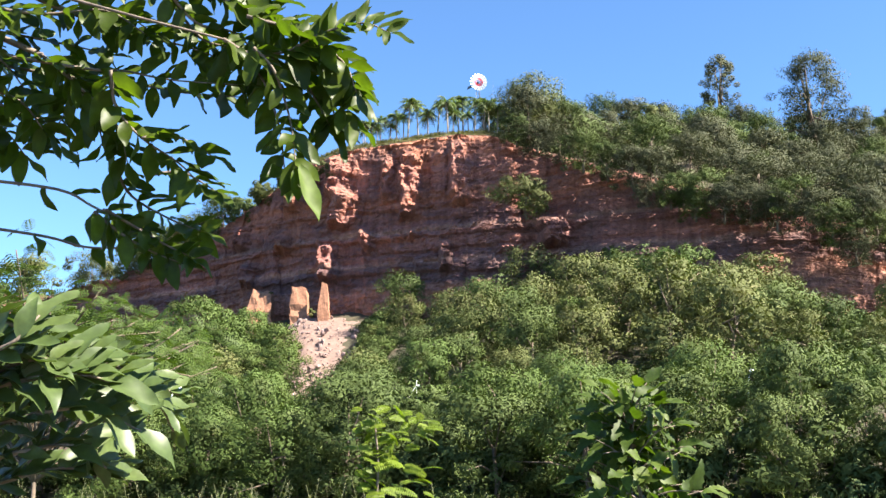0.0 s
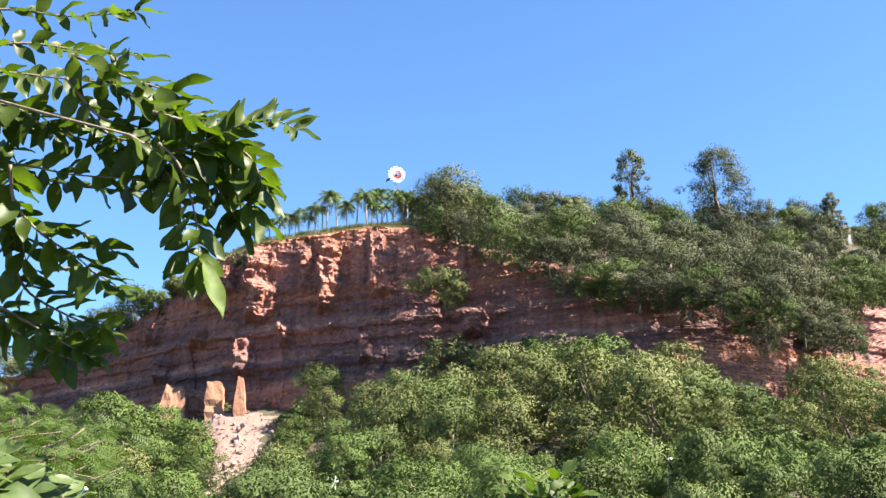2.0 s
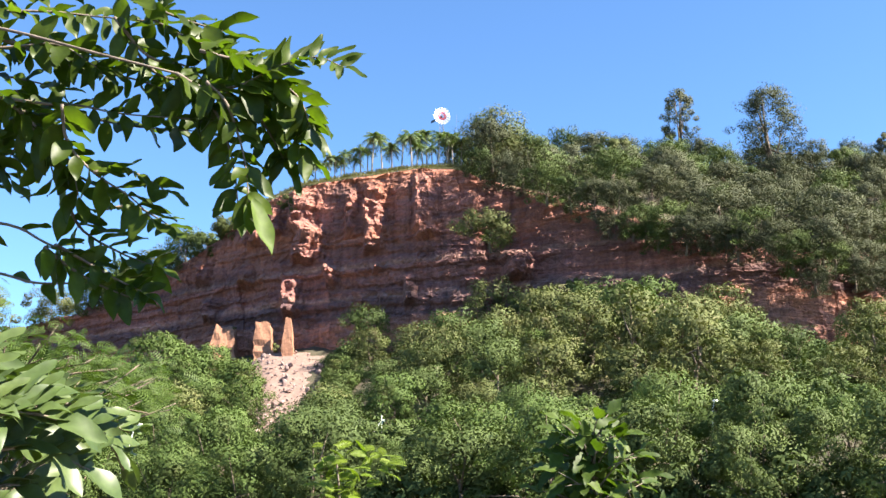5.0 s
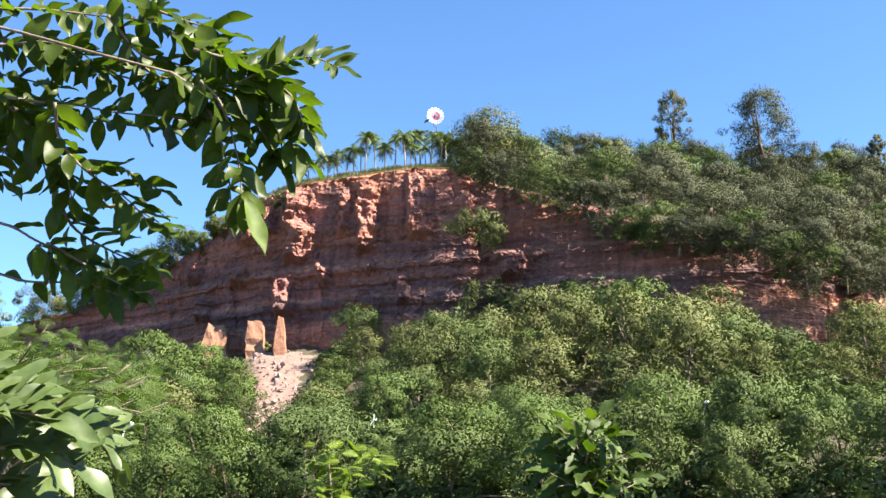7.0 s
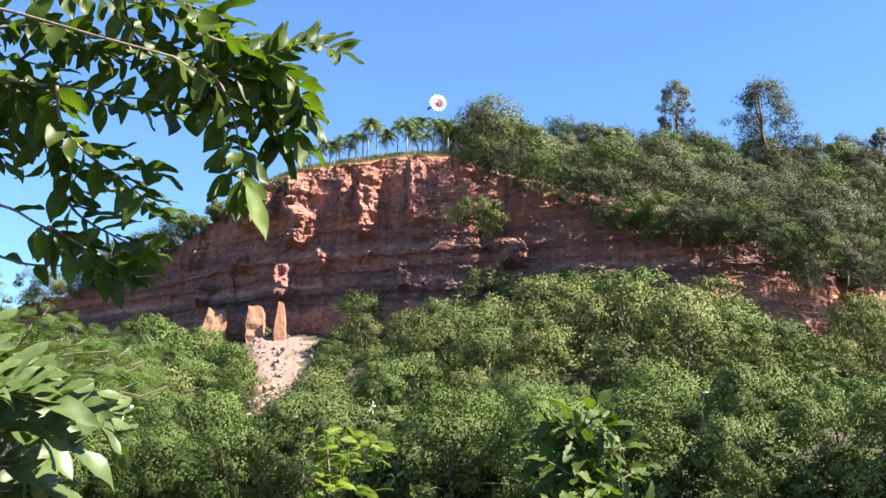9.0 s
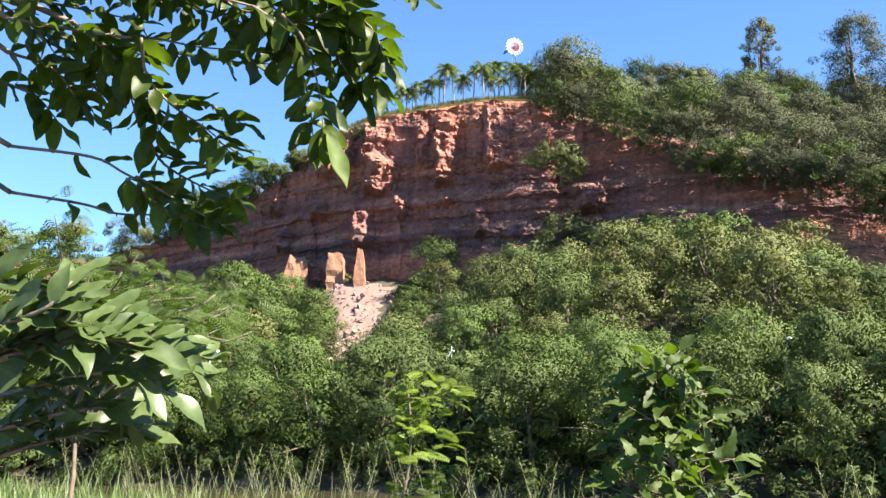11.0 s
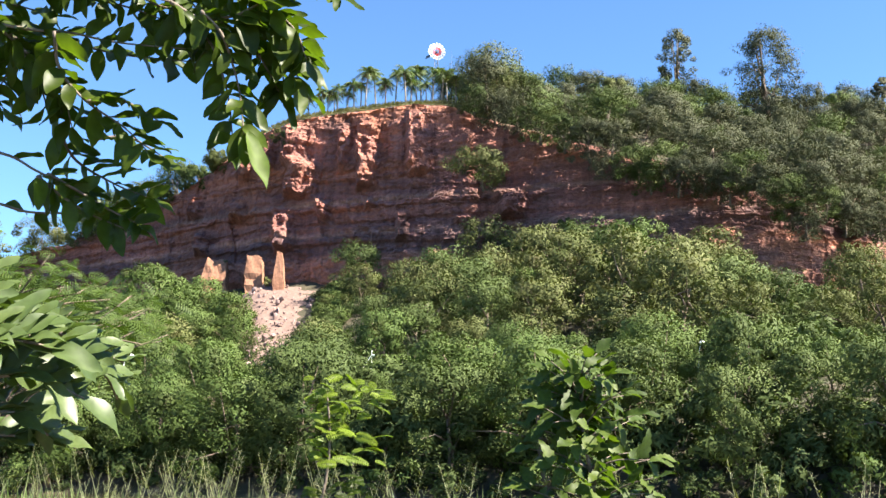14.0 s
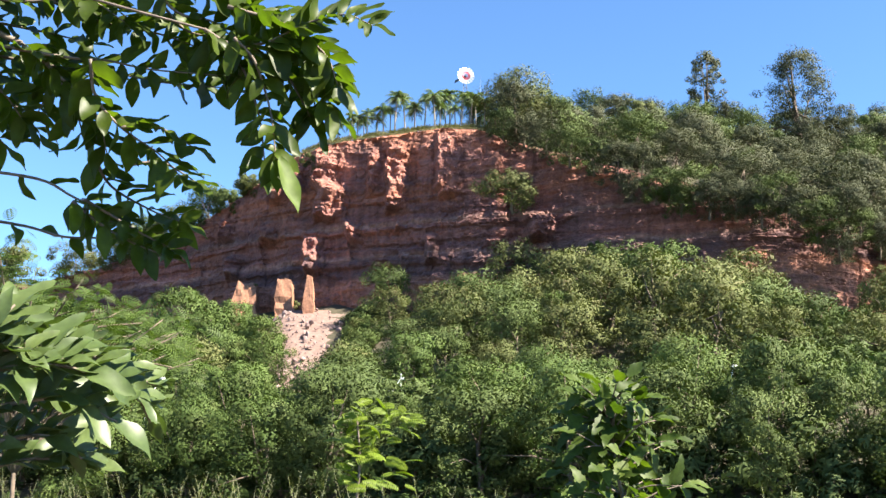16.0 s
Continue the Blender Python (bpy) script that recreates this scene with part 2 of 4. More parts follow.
def land(x, y):
    """Height of the ground."""
    n = noise.fractal((x * 0.06, y * 0.06, 3.0), 1.0, 2.0, 4)
    e = bank_edge(x)
    if y < e + 6:
        k = max(0.0, min(1.0, (y - e) / 5))
        return 0.05 * n - 4.2 * k * k * (3 - 2 * k)
    s, c = shore(x), cliff_y(x)
    if y < s:
        return -4.2 + 1.2 * max(0, min(1, (y - s + 6) / 6))
    if y < c + 4.0:
        k = (y - s) / (c - s)
        return -3.0 + 1.6 * min(1, (y - s) / 2.5) + table(x, [-14, -4, 28, 44], [24.2, 22.5, 22.5, 18.0]) * k ** table(x, [-14, -4], [1.6, 1.12]) + 0.7 * n
    top = table(x, EDGE_X, EDGE_Z)
    d = max(0.0, y - c - 1.0)
    rise = table(x, [-80, -20, 6, 14, 30, 55, 90], [0.0, 0.3, 0.34, 0.36, 0.45, 0.53, 0.56])
    reach = table(x, [0, 9, 20], [12, 14, 60])
    fall = table(x, [-300, -90, -60, 0], [0.05, 0.04, 0.0, 0.0])
    return top - 0.4 + min(1, d / 2) * 0.3 + rise * min(d, reach) - fall * d + 0.5 * n


def build_ground():
    xs = np.concatenate([np.linspace(-1500, -110, 14), np.linspace(-100, 110, 106), np.linspace(120, 1500, 14)])
    ys = np.concatenate([np.linspace(-600, -20, 8), np.linspace(-15, 24, 40), np.linspace(26, 52, 10), np.linspace(54, 215, 120), np.linspace(225, 2500, 16)])
    vs = [(x, y, land(x, y)) for y in ys for x in xs]
    w = len(xs)
    fs = [(j * w + i, j * w + i + 1, (j + 1) * w + i + 1, (j + 1) * w + i) for j in range(len(ys) - 1) for i in range(w - 1)]
    g = new("ground", mesh_of("ground", vs, fs, M_GROUND, True))
    tagged(g, "dark earth and leaf litter of river banks and hillside", "ground", kind="structure")


def build_water():
    vs, fs = [], []
    xs = np.linspace(-400, 400, 60)
    for x in xs:
        vs += [(x, bank_edge(x) + 1.0, WATER_Z), (x, shore(x) + 4, WATER_Z)]
    for i in range(len(xs) - 1):
        fs.append((2 * i, 2 * i + 2, 2 * i + 3, 2 * i + 1))
    w = new("water", mesh_of("water", vs, fs, M_WATER))
    tagged(w, "muddy brown slow river water with fine ripples", "water", kind="structure")


build_ground()
build_water()

# ---------------------------------------------------------------- cliff


def layer_offset(z, x):
    """How far each bed of rock stands proud."""
    zz = z + 0.8 * noise.noise((x * 0.03, z * 0.02, 7.0)) + 0.03 * x
    out = 0
    for thick, amp, salt in ((2.1, 0.20, 3.1), (0.6, 0.10, 9.7)):
        k = math.floor(zz / thick)
        f = zz / thick - k
        a, b = noise.noise((k * 5.37 + salt, x * 0.05, 0.5)), noise.noise(((k + 1) * 5.37 + salt, x * 0.05, 0.5))
        t = max(0, min(1, (f - 0.82) / 0.18))
        out += amp * (a + (b - a) * t) * 2
    return out


# middle x, foot and head height, half width, how far it stands out
BUTTRESSES = [(-15.4, 36.0, 48.4, 2.5, 2.3), (-17.8, 27.6, 35.0, 1.7, 2.0), (-11.6, 32.2, 36.6, 1.1, 1.7), (-4.6, 36.6, 48.0, 1.9, 1.9), (-4.2, 33.0, 36.0, 0.8, 1.4),
              (0.4, 28.0, 33.2, 1.0, 1.4), (2.8, 37.5, 48.6, 2.0, 1.5), (15.4, 30.5, 35.4, 2.4, 2.4), (-25.6, 33.2, 37.4, 1.5, 1.8),
              (-31.5, 28.5, 33.0, 1.4, 1.8), (-33.0, 35.0, 39.5, 1.8, 1.6), (-24.0, 39.5, 45.0, 1.6, 1.6), (62.0, 22.0, 33.0, 3.0, 1.6), (-8.6, 40.0, 47.5, 1.0, 1.0), (-20.6, 40.5, 46.5, 1.1, 1.3)]


def buttress_relief(x, z):
    out = 0.0
    for mid, foot, head, half, stand in BUTTRESSES:
        if abs(x - mid) < half * 2 and foot - 2 < z < head + 2:
            m = mid + 0.45 * half * noise.noise((z * 0.35, mid, 2.0)) + 0.2 * half * noise.noise((z * 1.2, mid, 5.0))
            d = x - m
            u = (d / half + 1) / 2
            side = u / 0.12 if u < 0.12 else (1.0 - 0.3 * (u - 0.12) / 0.45 if u < 0.57 else 0.7 * (1 - u) / 0.43)
            side += 0.25 * noise.noise((x * 0.9, z * 0.8, mid)) if side > 0.1 else 0.0
            ends = min(1.0, max(0.0, (z - foot + 0.6 * noise.noise((x, mid, 1.0))) / 0.8)) * min(1.0, max(0.0, (head - z) / 2.0))
            out = max(out, stand * min(1.1, max(0.0, side)) * 1.7 * ends)
    return out


def cliff_relief(x, z, top):
    v = (z - 18) / (top - 18)
    rib = 1.0 - abs(noise.noise((x * 0.10 + 0.02 * z, z * 0.02, 1.3))) * 2.2
    rib2 = 1.0 - abs(noise.noise((x * 0.26 + 0.015 * z, z * 0.05, 5.3))) * 2
    block = noise.cell((x * 0.42 + 0.3 * math.sin(z * 0.4), z * 0.30 + 0.2 * math.sin(x * 0.5), 2.0)) * 0.3 + noise.cell((x * 0.95 + 0.4 * math.sin(z), z * 1.2, 6.0)) * 0.16 + noise.cell((x * 2.1 + 0.5 * math.sin(z * 2), z * 2.3, 9.0)) * 0.09
    fine = noise.fractal((x * 0.5, z * 0.9, 4.0), 0.9, 2.0, 5)
    lean = 2.2 * (1 - v) - 0.3 * max(0.0, 1 - abs(v - 0.12) / 0.12)
    ledge = 0.0
    for low, high, stand in ((25.6, 28.2, -0.3), (28.2, 29.0, 0.25), (33.6, 34.3, 0.55), (38.4, 38.9, 0.4), (31.0, 31.6, -0.4)):
        zz = z + 0.9 * noise.noise((x * 0.05, low, 0.0)) + 0.25 * noise.noise((x * 0.5, low, 3.0))
        if low < zz < high:
            ledge += stand
    # smoother where the wood overhangs
    rough = table(x, [15, 21, 46, 54], [1.0, 0.4, 0.4, 1.0])
    stand = buttress_relief(x, z)
    if stand > 0.3:
        stand += 0.22 * noise.cell((x * 1.1 + 0.5 * math.sin(z * 0.9), z * 0.85, 3.0)) + 0.14 * noise.cell((x * 2.3, z * 1.9, 8.0))
    return lean + (ledge + 0.65 * rib + 0.35 * rib2 + layer_offset(z, x) + block) * rough + 0.3 * fine + stand


def build_cliff():
    xs = np.concatenate([np.arange(-95, -48, 0.8), np.arange(-48, 58, 0.24), np.arange(58, 95, 0.8)])
    rows = 146
    vs, fs = [], []
    for x in xs:
        y0, top = cliff_y(x), table(x, EDGE_X, EDGE_Z) + 0.7 * noise.noise((x * 0.3, 1.0, 0.0)) + 0.3 * noise.noise((x * 1.1, 4.0, 0.0))
        low = 14.0
        for j in range(rows + 1):
            z = low + (top - low) * j / rows
            d = cliff_relief(x, z, top)
            vs.append((x + 0.2 * noise.noise((x, z * 0.7, 8.0)), y0 - d + 1.5, z))
        vs.append((x, y0 + 7.5, land(x, y0 + 7.5) + 0.15))
    w = rows + 2
    for i in range(len(xs) - 1):
        for j in range(w - 1):
            a = i * w + j
            fs.append((a, a + w, a + w + 1, a + 1))
    c = new("cliff", mesh_of("cliff", vs, fs, M_ROCK))
    tagged(c, "tall layered purple and rust sandstone cliff above the river", "cliff", kind="structure")
    return c


cliff = build_cliff()


def rock(seed, n=2):
    """A rough broken block about 1 m across."""
    bm = bmesh.new()
    bmesh.ops.create_icosphere(bm, subdivisions=n, radius=0.5)
    for v in bm.verts:
        p = v.co.copy()
        q = Vector([max(-0.36, min(0.36, c)) for c in p])
        v.co = q * (1.15 + 0.5 * noise.noise(p * 2.2 + Vector((seed * 7.1, 0, 0)))) + 0.05 * Vector(noise.noise_vector(p * 6 + Vector((seed, 3, 1))))
    return bm


def mesh_from(bm, name, mat):
    me = bpy.data.meshes.new(name)
    bm.to_mesh(me)
    bm.free()
    me.materials.append(mat)
    return me


def crag(seed, w, h, d, mat):
    """A broken upright block of rock beds, narrower and ragged towards its head."""
    bm = bmesh.new()
    bmesh.ops.create_cube(bm, size=1.0)
    bmesh.ops.subdivide_edges(bm, edges=bm.edges[:], cuts=6, use_grid_fill=True)
    for v in bm.verts:
        t = v.co.z + 0.5
        bed = math.floor(t * h / 0.9)
        k = 1.0 - (0.2 if w > 2 else 0.5) * t * t + 0.2 * noise.noise((bed * 2.7 + seed, 0.4, 0.0)) * (0.4 + t)
        p = Vector((v.co.x * w * k, v.co.y * d * k, t * h))
        p.x += 0.15 * w * noise.noise((t * 2.2, seed * 1.7, 0.0))
        p += Vector(noise.noise_vector(p * 0.9 + Vector((seed * 5, 0, 0)))) * 0.08 * w
        p += Vector(noise.cell_vector(p * 1.1)) * 0.04 * w
        if t > 0.95:
            p.z += 0.1 * h * noise.noise((p.x * 0.8, p.y * 0.8, seed))
        v.co = p
    return mesh_from(bm, "rock_pillar", mat)


# x, foot height, width, height, distance in front of the cliff line, depth
for k, (x, z, w, h, out, d) in enumerate([(-27.9, 19.4, 3.5, 7.3, 4.6, 3.2), (-21.4, 20.3, 2.5, 6.2, 5.4, 2.4), (-17.4, 20.3, 1.6, 6.4, 5.6, 1.6)]):
    p = part("rock_pillar", crag(k * 2.9 + 0.4, w, h, d, M_PALE), M_PALE, cliff)
    p.location = (x, cliff_y(x) - out + 0.6, z)

# ---------------------------------------------------------------- scree


def scree_middle(t):
    return -17.2 + 3.4 * t, 5.2 - 3.6 * t


def build_scree():
    vs, fs = [], []
    nu, nv = 24, 40
    for j in range(nv + 1):
        t = j / nv
        mid, half = scree_middle(t)
        y = 142.5 - 35 * t
        for i in range(nu + 1):
            s = i / nu * 2 - 1
            x = mid + s * (half + 1.6)
            f = abs(s) ** 3
            z = (land(mid, y) + 0.5 - 1.6 * max(0, t - 0.85) / 0.15) * (1 - f) + (land(x, y) - 0.7) * f + 0.3 * noise.noise((x * 0.7, y * 0.7, 0)) + 0.5 * max(0, 1 - t * 3)
            vs.append((x, y, z))
    w = nu + 1
    for j in range(nv):
        for i in range(nu):
            a = j * w + i
            fs.append((a, a + w, a + w + 1, a + 1))
    s = new("scree", mesh_of("scree", vs, fs, M_SCREE, True))
    tagged(s, "pale pinkish fan of rubble below the cliff", "scree", kind="structure")
    stones = [mesh_from(rock(k, 1), "stone", M_STONE) for k in range(6)]
    rnd = random.Random(5)
    for _ in range(290):
        t = 0.95 * rnd.random() ** 0.85
        mid, half = scree_middle(t)
        x, y = mid + rnd.uniform(-1, 1) * (half + 0.4), 142.0 - 35 * t
        i = round(((x - mid) / (half + 1.6) + 1) / 2 * nu)
        z = vs[min(nv, round(t * nv)) * w + i][2]
        o = part("stone", stones[rnd.randrange(6)], M_STONE, s)
        r = rnd.choice((0.16, 0.2, 0.26, 0.32, 0.44, 0.66)) * rnd.uniform(0.8, 1.3)
        o.matrix_basis = Matrix.Translation((x, y, z + r * 0.1)) @ Euler((rnd.uniform(0, 6), rnd.uniform(0, 6), rnd.uniform(0, 6))).to_matrix().to_4x4() @ Matrix.Diagonal((r * 1.4, r, r * 0.7, 1))


# ---------------------------------------------------------------- trees


def leaf_cloud(centres, radii, count, size, seed, up=0.55, squash=0.8):
    """Small pointed leaf sprays round many clump centres: verts and faces."""
    g = np.random.default_rng(seed)
    c = np.repeat(np.asarray(centres, float), count, 0)
    r = np.repeat(np.asarray(radii, float), count)
    n = len(c)
    d = g.normal(size=(n, 3))
    d /= np.linalg.norm(d, axis=1)[:, None]
    rad = r * g.uniform(0.55, 1.0, n) ** 0.4 * g.choice([1, 1, 1, 1.25], n)
    p = c + d * rad[:, None] * [1, 1, squash]
    nrm = d * 1.0 + g.normal(size=(n, 3)) * 0.3 + [0.1, -0.1, up * 0.6]
    nrm /= np.linalg.norm(nrm, axis=1)[:, None]
    a = np.cross(nrm, g.normal(size=(n, 3)))
    a /= np.linalg.norm(a, axis=1)[:, None]
    b = np.cross(nrm, a)
    s = (size * g.uniform(0.6, 1.4, n))[:, None]
    tri = np.stack([p - a * s * 0.5 + b * s * 0.55, p - a * s - b * s * 0.45, p + a * s * 1.45 - nrm * s * 0.25], 1)
    mid = np.asarray(centres, float).mean(0)
    out = p - mid
    out /= np.linalg.norm(out, axis=1)[:, None] + 1e-6
    soft = d * 0.65 + out * 0.85 + nrm * 0.12
    soft /= np.linalg.norm(soft, axis=1)[:, None]
    return tri.reshape(-1, 3), np.arange(n * 3).reshape(-1, 3), np.repeat(soft, 3, 0)


def tree(name, seed, height, spread, mat, label, category="tree", clumps=48, per=130, size=0.125, low=0.25):
    """A broadleaf tree about the origin: trunk with limbs, and a crown of leaf clumps."""
    r = random.Random(seed)
    root = new(name)
    centres, radii, pieces = [], [], []
    lean = Vector((r.uniform(-0.12, 0.12), r.uniform(-0.12, 0.12), 1))
    trunk_top = height * 0.62
    path = [lean * (trunk_top * t) + Vector((0.12 * math.sin(5 * t + seed), 0.12 * math.cos(4 * t + seed), 0)) for t in (-0.06, 0.2, 0.45, 0.7, 1.0)]
    for p in path:
        p.z = max(p.z, -0.5)
    th = 0.028 * height
    pieces.append(tube(path, [th * 1.3, th, th * 0.8, th * 0.6, th * 0.35], 7))
    for k in range(clumps):
        a = r.uniform(0, 2 * math.pi)
        h = low + (1 - low) * r.random() ** 0.8
        hh = (h - low) / (1 - low)
        wide = math.sin(math.pi * (0.16 + 0.78 * hh)) ** 0.7 if height > 14 else math.sin(math.pi * min(1, 0.18 + 0.82 * (1 - (h - low) / (1 - low)) ** 0.8) * 0.62 + 0.25)
        rad = spread * wide * r.uniform(0.45, 1.0) * (1 + 0.3 * math.sin(a * 3 + seed))
        c = Vector((math.cos(a) * rad, math.sin(a) * rad, height * h)) + lean * 0.1
        centres.append(c)
        radii.append(spread * (r.uniform(0.18, 0.35) if height < 14 else r.uniform(0.13, 0.27)))
        if k % 11 == 0:
            s = path[1] + (path[-1] - path[1]) * r.uniform(0.1, 1.0)
            pieces.append(tube([s, (s + c) / 2 + Vector((0, 0, 0.15 * height * r.uniform(-0.4, 0.4))), c], [th * 0.42, th * 0.26, th * 0.08], 5))
    v, f = joined(pieces)
    part("trunk", mesh_of("trunk", v, f, M_BARK, True), M_BARK, root)
    v, f, soft = leaf_cloud(centres, radii, per, size, seed)
    me = bpy.data.meshes.new("crown")
    me.from_pydata(v.tolist(), [], f.tolist())
    me.shade_smooth()
    me.normals_split_custom_set(soft.tolist())
    me.materials.append(mat)
    part("crown", me, mat, root)
    return tagged(root, label, category)


def planted(proto, x, y, turn, size, group="", tall=1.0, z=None):
    m = Matrix.Translation((x, y, land(x, y) - 0.1 if z is None else z)) @ Matrix.Rotation(turn, 4, "Z")
    o = copy_thing(proto, m)
    o.scale = (size, size, size * tall)
    if group:
        tagged(o, group=group)
    return o


def drop(proto):
    for o in (*proto.children_recursive, proto):
        bpy.data.objects.remove(o)


# where pale pipes and lamps show above the trees, and how high the wood before them reaches
PIPES = [(-2.6, 88.0, 0.053), (27.0, 86.0, 0.082), (-23.8, 88.0, 0.056)]


def forest():
    r = random.Random(21)
    kinds = [tree("riverside_tree", 1, 7.0, 3.4, M_FOREST["green"], "bushy bright green tree in dense riverside woodland", low=0.04),
             tree("riverside_tree", 2, 7.5, 3.6, M_FOREST["olive"], "olive green tree with brown seed pods in dense woodland", low=0.04),
             tree("riverside_tree", 3, 6.5, 3.3, M_FOREST["olive"], "broad olive tree with dry brown pods on the slope", low=0.04),
             tree("riverside_tree", 4, 7.5, 3.2, M_FOREST["green"], "leafy fresh green tree on the wooded slope", low=0.04),
             tree("riverside_tree", 5, 6.8, 3.4, M_FOREST["dark"], "dark green rounded tree among riverside woodland", low=0.04)]
    front = [tree("riverside_tree", 6, 7.2, 3.3, M_FOREST["green"], "dense fresh green tree at the water's edge", "tree", 60, 215, 0.1, 0.08),
             tree("riverside_tree", 7, 7.6, 3.5, M_FOREST["green"], "dense fresh green tree with brown pods at the water's edge", "tree", 60, 215, 0.1, 0.08),
             tree("riverside_tree", 9, 6.8, 3.3, M_FOREST["dark"], "shady dark green tree at the water's edge", "tree", 60, 215, 0.1, 0.08)]
    placed = []
    tries = 0
    while tries < 9000 and len(placed) < 300:
        tries += 1
        y = r.uniform(56, 139)
        x = r.uniform(-0.52, 0.62) * y
        s, c = shore(x), cliff_y(x)
        if y < s + 0.6 or y > c - 5 or (85.5 < y < 91.5 and x > -20):
            continue
        t = (142.5 - y) / 31
        if t < 1.05:
            mid, half = scree_middle(max(0, t))
            if abs(x - mid) < half + 2.2:
                continue
        k = (y - s) / (c - s)
        gap = 4.6 + 1.0 * k
        if any((x - a) ** 2 + (y - b) ** 2 < gap * gap for a, b in placed):
            continue
        placed.append((x, y))
        u = x / y
        size = table(u, [-0.5, -0.3, -0.2, -0.12, -0.06, 0.05, 0.12, 0.3, 0.45, 0.6], [1.1, 1.15, 1.1, 0.75, 0.8, 1.1, 1.25, 1.1, 1.05, 0.8])
        if y < 85.5:
            size = min(1.05, (1.6 + 0.088 * y - land(x, y)) / 7.4)
        elif k < 0.45:
            size = 1.0
        if 0.39 < u < 0.44 and k > 0.3:
            size = min(size, max(0.4, (1.6 + 0.138 * y - land(x, y)) / 8.0))
        crowded = False
        for px0, py0, slope in PIPES:
            if abs(u - px0 / py0) < 0.042 and y < py0 + 2:
                size = min(size, (1.6 + slope * y - land(x, y)) / 9.6)
                crowded = crowded or size < 0.25 or math.hypot(x - px0, y - py0) < 3.0
        if crowded:
            placed.pop()
            continue
        if -0.16 < u < -0.10 and y > 70:
            room = (1.6 + 0.064 * y - land(x, y)) / 9.0
            if room < 0.18:
                placed.pop()
                continue
            size = min(size, room)
        elif u < -0.05 and k > 0.3:
            size = min(size, max(0.35, (1.6 + table(u, [-0.4, -0.25, -0.2, -0.1], [0.16, 0.158, 0.138, 0.118]) * y - land(x, y)) / 7.5))
        # more dark-leaved trees to the right stand in for deep shade there
        pick = kinds[r.choice((1, 2, 2, 1, 4, 4, 0) if y > 91 and u > -0.09 else (0, 3, 3, 1, 4, 0))] if k > 0.28 else (front[2] if u > 0.17 and r.random() < 0.6 else r.choice(front))
        planted(pick, x, y, r.uniform(0, 6.3), size * r.uniform(0.8, 1.2), "riverside woodland", r.uniform(0.85, 1.15))
    shrubs = [tree("shore_shrub", 71 + k, 3.0, 2.3, M_FOREST[m], "low leafy shrub leaning over the water's edge", "shrub", 20, 75, 0.155, 0.0) for k, m in enumerate(("dark", "green", "dark"))]
    # both shore rows are mostly dark-leaved, imitating the shade under the trees
    x = -38.0
    while x < 36:
        planted(r.choice(shrubs), x, shore(x) + r.uniform(-0.6, 1.2), r.uniform(0, 6.3), r.uniform(0.6, 1.15), "shore shrubs", r.uniform(0.7, 1.1), WATER_Z - 0.1)
        x += r.uniform(2.4, 6.0)
    # back row added in dark foliage for the deep shade behind the shore
    x = -40.0
    while x < 34:
        planted(shrubs[0], x, shore(x) + r.uniform(2.2, 5.0), r.uniform(0, 6.3), r.uniform(1.0, 1.5), "shore shrubs", r.uniform(0.8, 1.1))
        x += r.uniform(2.6, 4.6)
    for _ in range(130):
        y = r.uniform(84, 140)
        t = (142.5 - y) / 35
        if t < 0.93:
            mid, half = scree_middle(t)
            x = mid + r.choice((-1, 1)) * (half + r.uniform(2.2, 4.8))
        else:
            x = y * r.uniform(-0.168, -0.092)
        planted(r.choice(shrubs[1:]), x, y, r.uniform(0, 6.3), r.uniform(0.5, 0.95), "shrubs beside the rubble", r.uniform(0.7, 1.0))
    for _ in range(80):
        y = r.uniform(85.5, 92.0)
        planted(r.choice(shrubs[1:]), r.uniform(-0.18, 0.55) * y, y, r.uniform(0, 6.3), r.uniform(0.8, 1.3), "roadside shrubs", r.uniform(0.7, 1.0))
    for _ in range(60):
        y = r.uniform(92.0, 130.0)
        planted(r.choice(shrubs[1:]), r.uniform(0.38, 0.46) * y, y, r.uniform(0, 6.3), r.uniform(0.8, 1.3), "slope shrubs", r.uniform(0.7, 1.0))
    for q in kinds + shrubs + front:
        drop(q)


